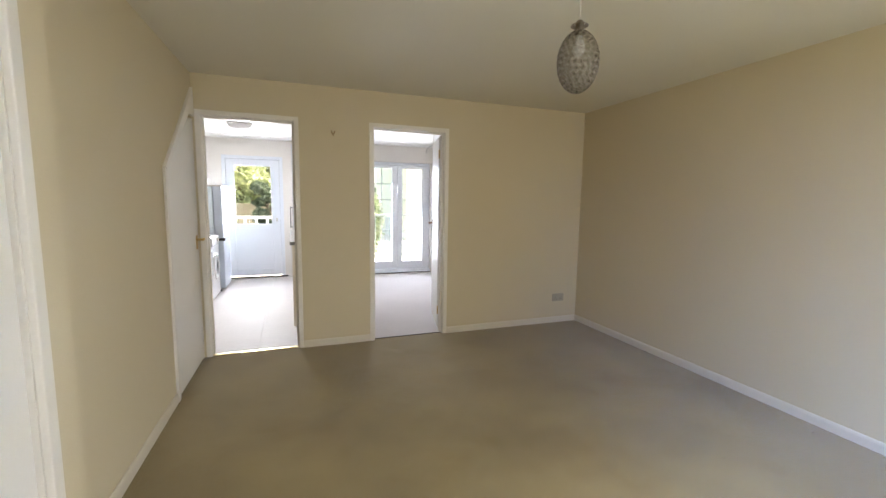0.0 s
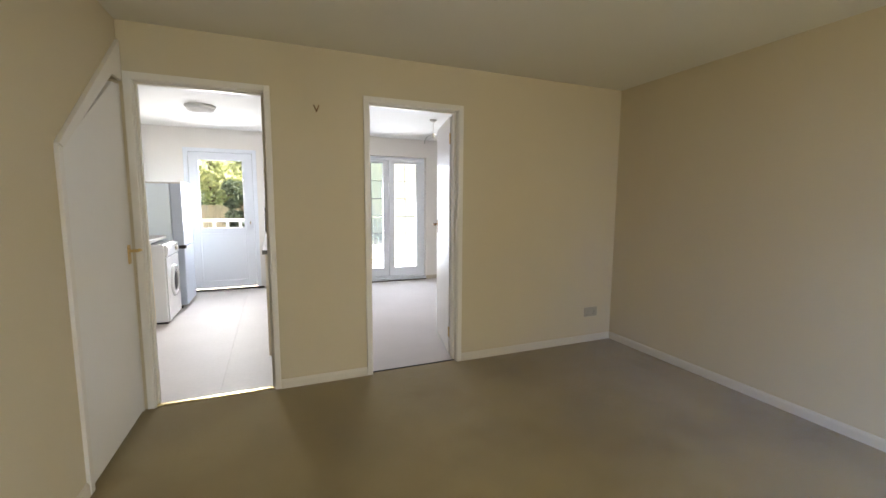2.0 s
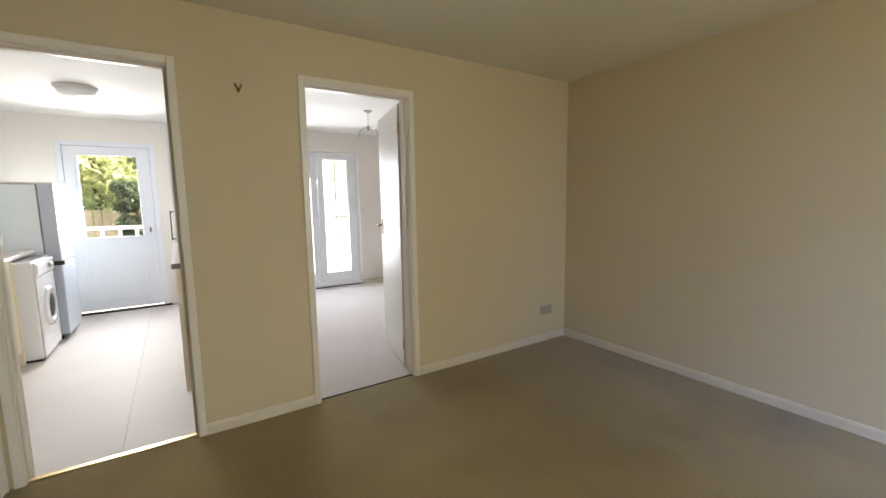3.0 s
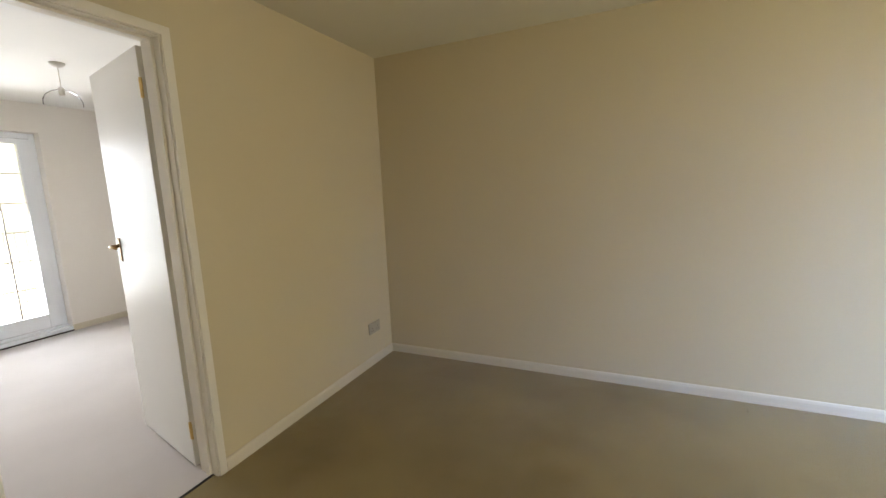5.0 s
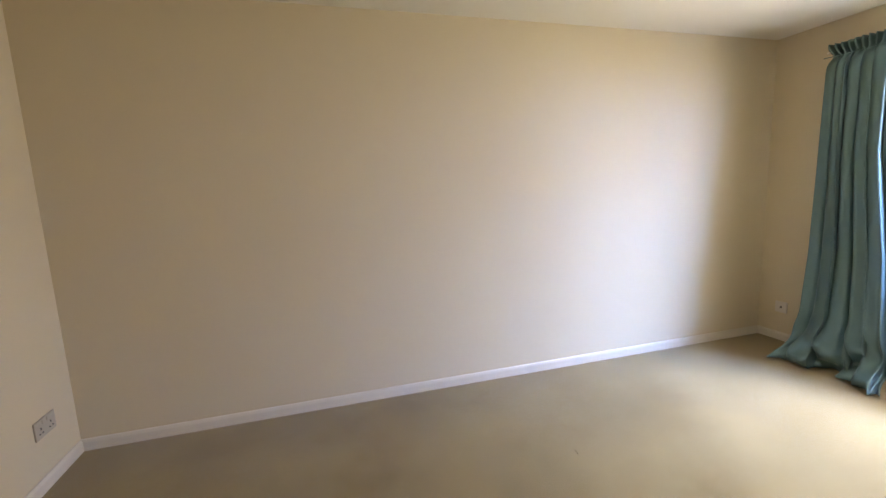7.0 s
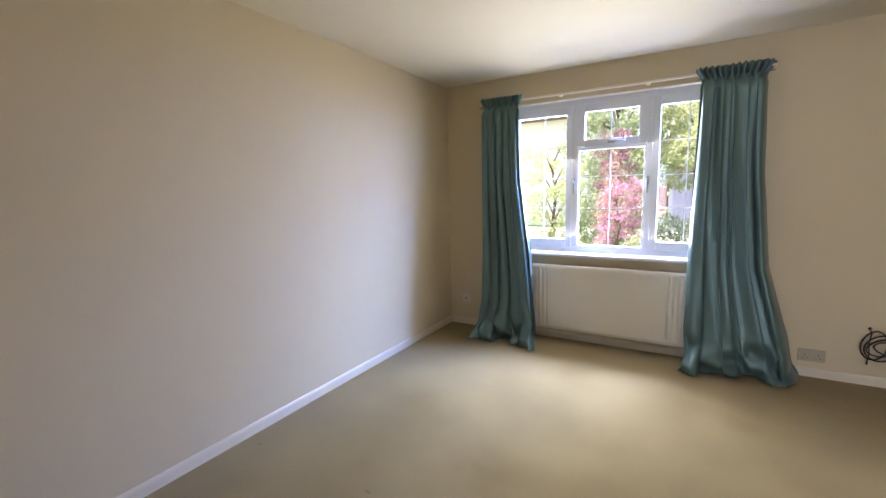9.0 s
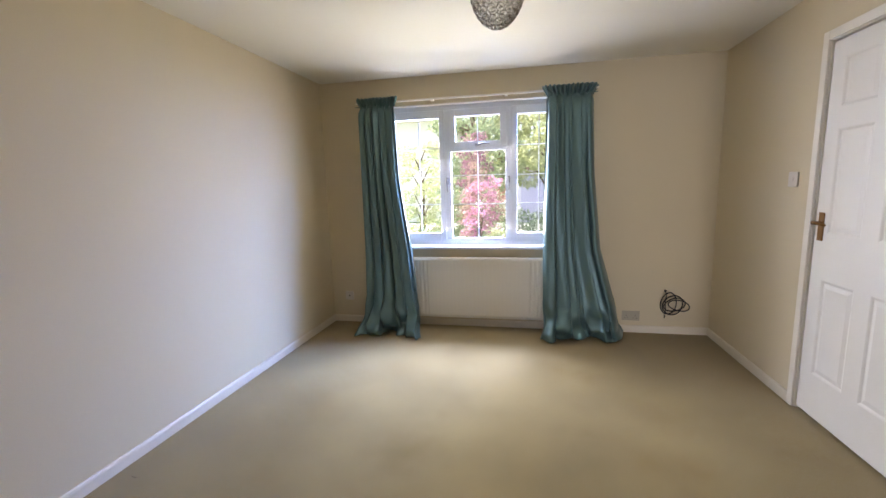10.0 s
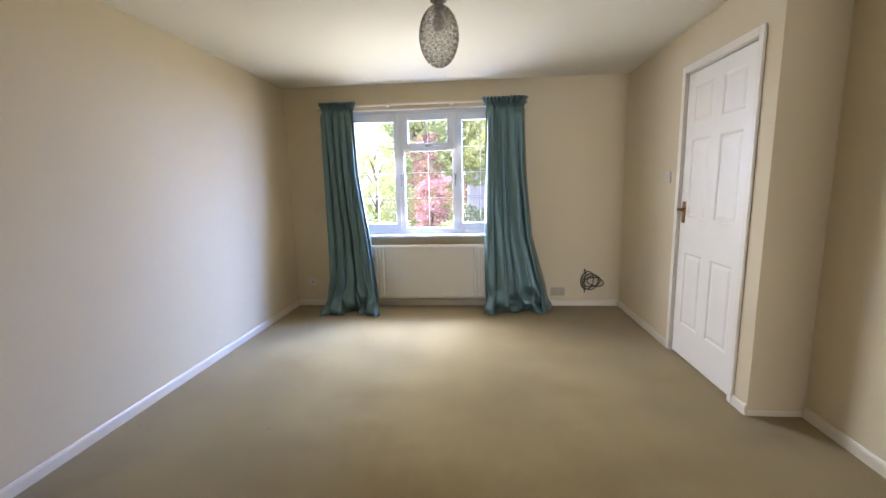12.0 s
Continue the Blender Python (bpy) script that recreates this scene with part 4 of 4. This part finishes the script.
# ---- outdoors ----
def ground_patch(name, x0, x1, y0, y1, z, material, label, category):
    return struct(slab(name, [(x0, x1, y0, y1, z - 0.06, z)], material), label, category)


struct(slab("ground", [(-300, 300, -300, 300, -0.5, -0.30)], M_LAWN), "grass ground round the house", "ground")
struct(slab("foundation", [(KX0 - 0.1, W + 0.12, -0.28, DY + 0.46, -0.5, -0.1)], M_PAVE), "plain base of the house", "foundation")


def leaf_cloud(name, blobs, material, size, seed, parent=None, label=""):
    """Many small bent leaves through ellipsoids (x, y, z, rx, ry, rz, count), denser towards their rims."""
    rnd = np.random.default_rng(seed)
    V, F = [], []
    for bx, by, bz, rx, ry, rz, n in blobs:
        d = rnd.normal(size=(n, 3))
        d /= np.linalg.norm(d, axis=1)[:, None]
        r = rnd.uniform(0.25, 1.0, n) ** 0.45 * (1 + 0.16 * np.sin(5 * d[:, 0] + 3 * d[:, 2] + seed) + 0.12 * np.sin(9 * d[:, 1] - 4 * d[:, 0]))
        c = d * r[:, None] * np.array((rx, ry, rz)) + np.array((bx, by, bz))
        a = rnd.normal(size=(n, 3))
        a /= np.linalg.norm(a, axis=1)[:, None]
        b = np.cross(a, rnd.normal(size=(n, 3)))
        b /= np.linalg.norm(b, axis=1)[:, None]
        s = size * rnd.uniform(0.6, 1.4, n)[:, None]
        nn = np.cross(a, b) * s * 0.18
        q = np.stack([c - a * s, c + b * s * 0.45 + nn, c + a * s, c - b * s * 0.45 + nn], 1).reshape(-1, 3)
        base = sum(len(v) for v in V)
        V.append(q)
        idx = base + np.arange(n * 4).reshape(-1, 4)
        F.append(idx)
    me = bpy.data.meshes.new(name)
    v = np.concatenate(V)
    f = np.concatenate(F)
    me.from_pydata(v.tolist(), [], np.concatenate([f[:, :3], f[:, [0, 2, 3]]]).tolist())
    me.materials.append(material)
    ob = new(name, me)
    ob.parent = parent
    return tagged(ob, label)


def tree(name, label, x, y, base, height, spread, material, leaf, seed, n=9000, trunk=0.12, low=0.3, category="tree"):
    rnd = random.Random(seed)
    t = thing(name, label, category, at=(x, y, base))
    bm = bmesh.new()
    tube(bm, [(0, 0, -0.1), (0.04, 0.02, height * 0.25), (-0.05, 0.05, height * 0.5), (0.03, 0, height * 0.8)],
         [trunk, trunk * 0.75, trunk * 0.5, trunk * 0.15], 9)
    blobs = []
    k = 13
    for i in range(k):
        a = 2.4 * i + rnd.uniform(-0.3, 0.3)
        h = height * (low + (0.95 - low) * (i + 0.5) / k)
        prof = math.sin(math.pi * min(0.97, max(0.12, (h / height - low * 0.6) / (1.12 - low * 0.6)))) ** 0.6
        r = spread * prof * rnd.uniform(0.55, 0.95)
        e = (r * math.cos(a), r * math.sin(a), h)
        st = (0, 0, max(height * 0.15, h - r * 0.8))
        tube(bm, [st, ((e[0]) * 0.5, e[1] * 0.5, (st[2] + h) / 2 + 0.08 * height), e], [trunk * 0.35, trunk * 0.2, trunk * 0.05], 6)
        q = spread * rnd.uniform(0.34, 0.5)
        blobs.append((*e, q * 1.15, q * 1.1, q * 0.75, n // k))
    part("trunk", bm, M_BARK, t)
    leaf_cloud("crown", blobs, material, leaf, seed, t)
    return t


def hedge(name, label, x0, x1, y, h, base, material, leaf, seed, n=7000, depth=0.5):
    k = max(2, int((x1 - x0) / (h * 0.6)))
    blobs = []
    rnd = random.Random(seed)
    for i in range(k):
        bx = x0 + (x1 - x0) * (i + 0.5) / k
        hh = h * rnd.uniform(0.85, 1.12)
        blobs.append((bx, y + rnd.uniform(-0.15, 0.15), base + hh * 0.5, (x1 - x0) / k * 0.75, depth, hh * 0.52, n // k))
    ob = leaf_cloud(name, blobs, material, leaf, seed)
    return tagged(ob, label, "hedge", kind="stuff")


# front garden
ground_patch("front_path", -1.0, 6.5, -2.1, -0.28, -0.18, M_PAVE, "pale paving in front of the window", "pavement")
ground_patch("road", -40, 40, -13.5, -8.5, -0.24, M_ROAD, "pale road beyond the front garden", "road")
acer = tree("acer_shrub", "pale pink-leaved acer shrub in the front garden", 2.42, -4.3, -0.25, 1.75, 0.37, M_LEAF_PINK, 0.026, 5, n=2200, trunk=0.03, low=0.35, category="shrub")
leaf_cloud("leaf_tips", [(0, 0, 1.2, 0.5, 0.45, 0.5, 900), (0.1, -0.1, 1.7, 0.2, 0.2, 0.5, 500)], M_LEAF_RUST, 0.03, 6, acer)
tree("acer_tree", "slender acer with rust-pink leaf tips", 2.75, -6.2, -0.25, 2.9, 0.42, M_LEAF_PINK, 0.035, 9, n=1500, trunk=0.04, low=0.55)
tree("garden_tree", "green garden tree with bright leaves", 3.0, -8.4, -0.25, 4.6, 1.3, M_LEAF, 0.06, 11, n=7000, trunk=0.10, low=0.28)
tree("garden_tree", "yellow-green garden tree by the road", 0.9, -8.0, -0.25, 4.2, 1.1, M_LEAF_YELLOW, 0.06, 12, n=6000, trunk=0.10, low=0.42)
tree("garden_tree", "yellow-green shrub tree near the window", 3.75, -5.0, -0.25, 2.6, 0.6, M_LEAF_YELLOW, 0.035, 16, n=3600, trunk=0.05, low=0.2)
tree("garden_tree", "tall green tree across the road", 7.5, -19.5, -0.3, 7.5, 2.8, M_LEAF, 0.13, 13, n=7000, trunk=0.25, low=0.35)
tree("garden_tree", "tall green tree across the road", 2.8, -21.5, -0.3, 9.5, 3.2, M_LEAF_YELLOW, 0.13, 14, n=7000, trunk=0.25, low=0.25)
tree("garden_tree", "tall green tree across the road", -2.5, -20.0, -0.3, 9.0, 3.2, M_LEAF, 0.13, 15, n=7000, trunk=0.25, low=0.25)
hedge("front_hedge", "dark clipped hedge in the front garden", -1.6, 1.75, -4.4, 1.1, -0.25, M_LEAF_DARK, 0.03, 21, n=16000)
hedge("front_shrubs", "low yellow-green shrubs under the window", 1.7, 3.2, -3.7, 0.72, -0.25, M_LEAF_YELLOW, 0.03, 22, n=7000)
hedge("front_shrubs_far", "mixed green shrubs in the front garden", 1.9, 3.3, -5.2, 1.25, -0.25, M_LEAF, 0.035, 23, n=7000)
hedge("far_hedge", "hedge across the road", -25, 4.5, -24.5, 2.6, -0.3, M_LEAF_DARK, 0.2, 24, n=12000, depth=1.0)

gar = thing("garage", "pale garage with a lilac door across the front garden", "garage", at=(0.7, -14.2, -0.3))
slab("wall", [(-1.6, 1.2, -4.5, 0, 0, 2.2)], M_BRICK, gar)
slab("garage_door", [(-1.2, 1.05, 0.0, 0.04, 0, 1.95)], M_GARAGE, gar)
for k in range(11):
    slab("door_rib", [(-1.13 + 0.2 * k, -1.11 + 0.2 * k, 0.04, 0.055, 0, 1.95)], M_GARAGE, gar)
slab("roof", [(-1.8, 1.4, -4.7, 0.2, 2.2, 2.32)], M_ROOF, gar)
gw = thing("garden_wall", "red brick garden wall beside the garage", "wall", at=(2.9, -14.3, -0.3))
slab("wall", [(-0.95, 0.95, -0.11, 0.11, 0, 1.75)], M_REDWALL, gw)
slab("coping", [(-0.97, 0.97, -0.14, 0.14, 1.75, 1.81)], M_BRICK, gw)
fh = thing("facing_house", "pale rendered house across the road", "house", at=(8.4, -15.0, -0.3))
slab("wall", [(-3.4, 4.5, -7, 0, 0, 4.6)], M_HOUSE, fh)
slab("roof", [(-3.8, 4.9, -7.4, 0.4, 4.6, 4.8)], M_ROOF, fh)

# back garden
bg_ = empty_struct("patio", "pale paving slabs behind the house", "pavement")
slab("base", [(-4, 6.5, DY + 0.5, 12.4, -0.35, -0.165), (1.0, 16, 12.4, 26, -0.35, -0.2), (6.5, 16, DY + 0.5, 12.4, -0.35, -0.2)], M_PAVE, bg_)
pme = None
for i in range(16):
    for j in range(6):
        if pme is None:
            bm = bmesh.new()
            box(bm, -0.295, 0.295, -0.295, 0.295, -0.03, 0, bevel=0.004)
            pme = bpy.data.meshes.new("paving_slab")
            bm.to_mesh(pme), bm.free()
            pme.materials.append(M_PAVE)
        o = new("paving_slab", pme)
        o.parent = bg_
        o.location = (-3.4 + 0.6 * i, 9.0 + 0.6 * j, -0.135)


def fence(x0, x1, y, h):
    f = thing("garden_fence", "weathered close-board garden fence", "fence", at=((x0 + x1) / 2, y, -0.3))
    cx = (x0 + x1) / 2
    bm = bmesh.new()
    box(bm, -0.068, 0.068, -0.01, 0.01, 0.02, h, bevel=0.003)
    me = bpy.data.meshes.new("board")
    bm.to_mesh(me), bm.free()
    me.materials.append(M_FENCE)
    n = int((x1 - x0) / 0.145)
    for i in range(n):
        o = new("board", me)
        o.parent = f
        o.location = (x0 - cx + 0.145 * (i + 0.5), 0.006 * (i % 2), 0)
    for z in (0.3, h - 0.25):
        slab("fence_rail", [(x0 - cx, x1 - cx, 0.02, 0.06, z, z + 0.07)], M_FENCE, f)


fence(-6, 1.7, 13.2, 1.5)


def balustrade(x0, x1, y, top, base, material, label, step, w, name="railing"):
    f = thing(name, label, "railing", at=((x0 + x1) / 2, y, base))
    hw = (x1 - x0) / 2
    slab("top_rail", [(-hw, hw, -0.03, 0.03, top - base - 0.05, top - base)], material, f, bevel=0.008)
    slab("bottom_rail", [(-hw, hw, -0.02, 0.02, 0.08, 0.12)], material, f, bevel=0.005)
    n = int(2 * hw / step)
    bm = bmesh.new()
    box(bm, -w / 2, w / 2, -w / 2, w / 2, 0.0, top - base - 0.05)
    me = bpy.data.meshes.new("baluster")
    bm.to_mesh(me), bm.free()
    me.materials.append(material)
    for i in range(n + 1):
        o = new("baluster", me)
        o.parent = f
        o.location = (-hw + 2 * hw * i / n, 0, 0)


balustrade(-1.6, 1.0, 9.75, 0.99, -0.135, M_RAIL, "white painted balustrade outside the back door", 0.2, 0.045)
balustrade(1.8, 5.6, 11.2, 0.98, -0.135, mat("grey_metal_rail", (0.30, 0.34, 0.32), 0.5), "grey-green metal railing beyond the patio", 0.12, 0.016)
tree("garden_tree", "bright green tree behind the garden fence", -0.9, 14.6, -0.3, 5.6, 2.3, M_LEAF_YELLOW, 0.09, 31, n=16000, trunk=0.14, low=0.3)
tree("garden_tree", "dark green bush before the garden fence", -0.12, 12.4, -0.3, 2.1, 0.42, M_LEAF_DARK, 0.05, 32, n=8000, trunk=0.06, low=0.15)
tree("garden_tree", "bright green tree beyond the patio", 1.7, 15.5, -0.3, 5.6, 1.3, M_LEAF, 0.09, 33, n=13000, trunk=0.14, low=0.3)
hedge("back_shrubs", "green shrubs beyond the patio railing", 1.7, 2.7, 12.4, 1.6, -0.3, M_LEAF, 0.05, 34, n=10000)
hedge("far_back_hedge", "low hedge beyond the back garden", -20, 25, 30, 2.2, -0.3, M_LEAF_DARK, 0.25, 36, n=9000, depth=1.0)

nh = thing("neighbouring_house", "pale rendered house beyond the patio railing", "house", at=(8.6, 19.0, -0.3))
slab("wall", [(-4.1, 4.1, -3.0, 3.0, 0, 5.0)], M_HOUSE, nh)
slab("roof", [(-4.4, 4.4, -3.4, 3.4, 5.0, 5.2)], M_ROOF, nh)
for wx in (-2.7, 0.2):
    for wz in (0.95, 3.3):
        wn_ = slab("window", rect_frame(wx, wx + 1.3, wz, wz + 1.15, 0.07, -3.05, -3.0), M_UPVC_DOOR, nh)
        slab("pane", [(wx + 0.07, wx + 1.23, -3.02, -3.005, wz + 0.07, wz + 1.08)], M_FAR_PANE, wn_)
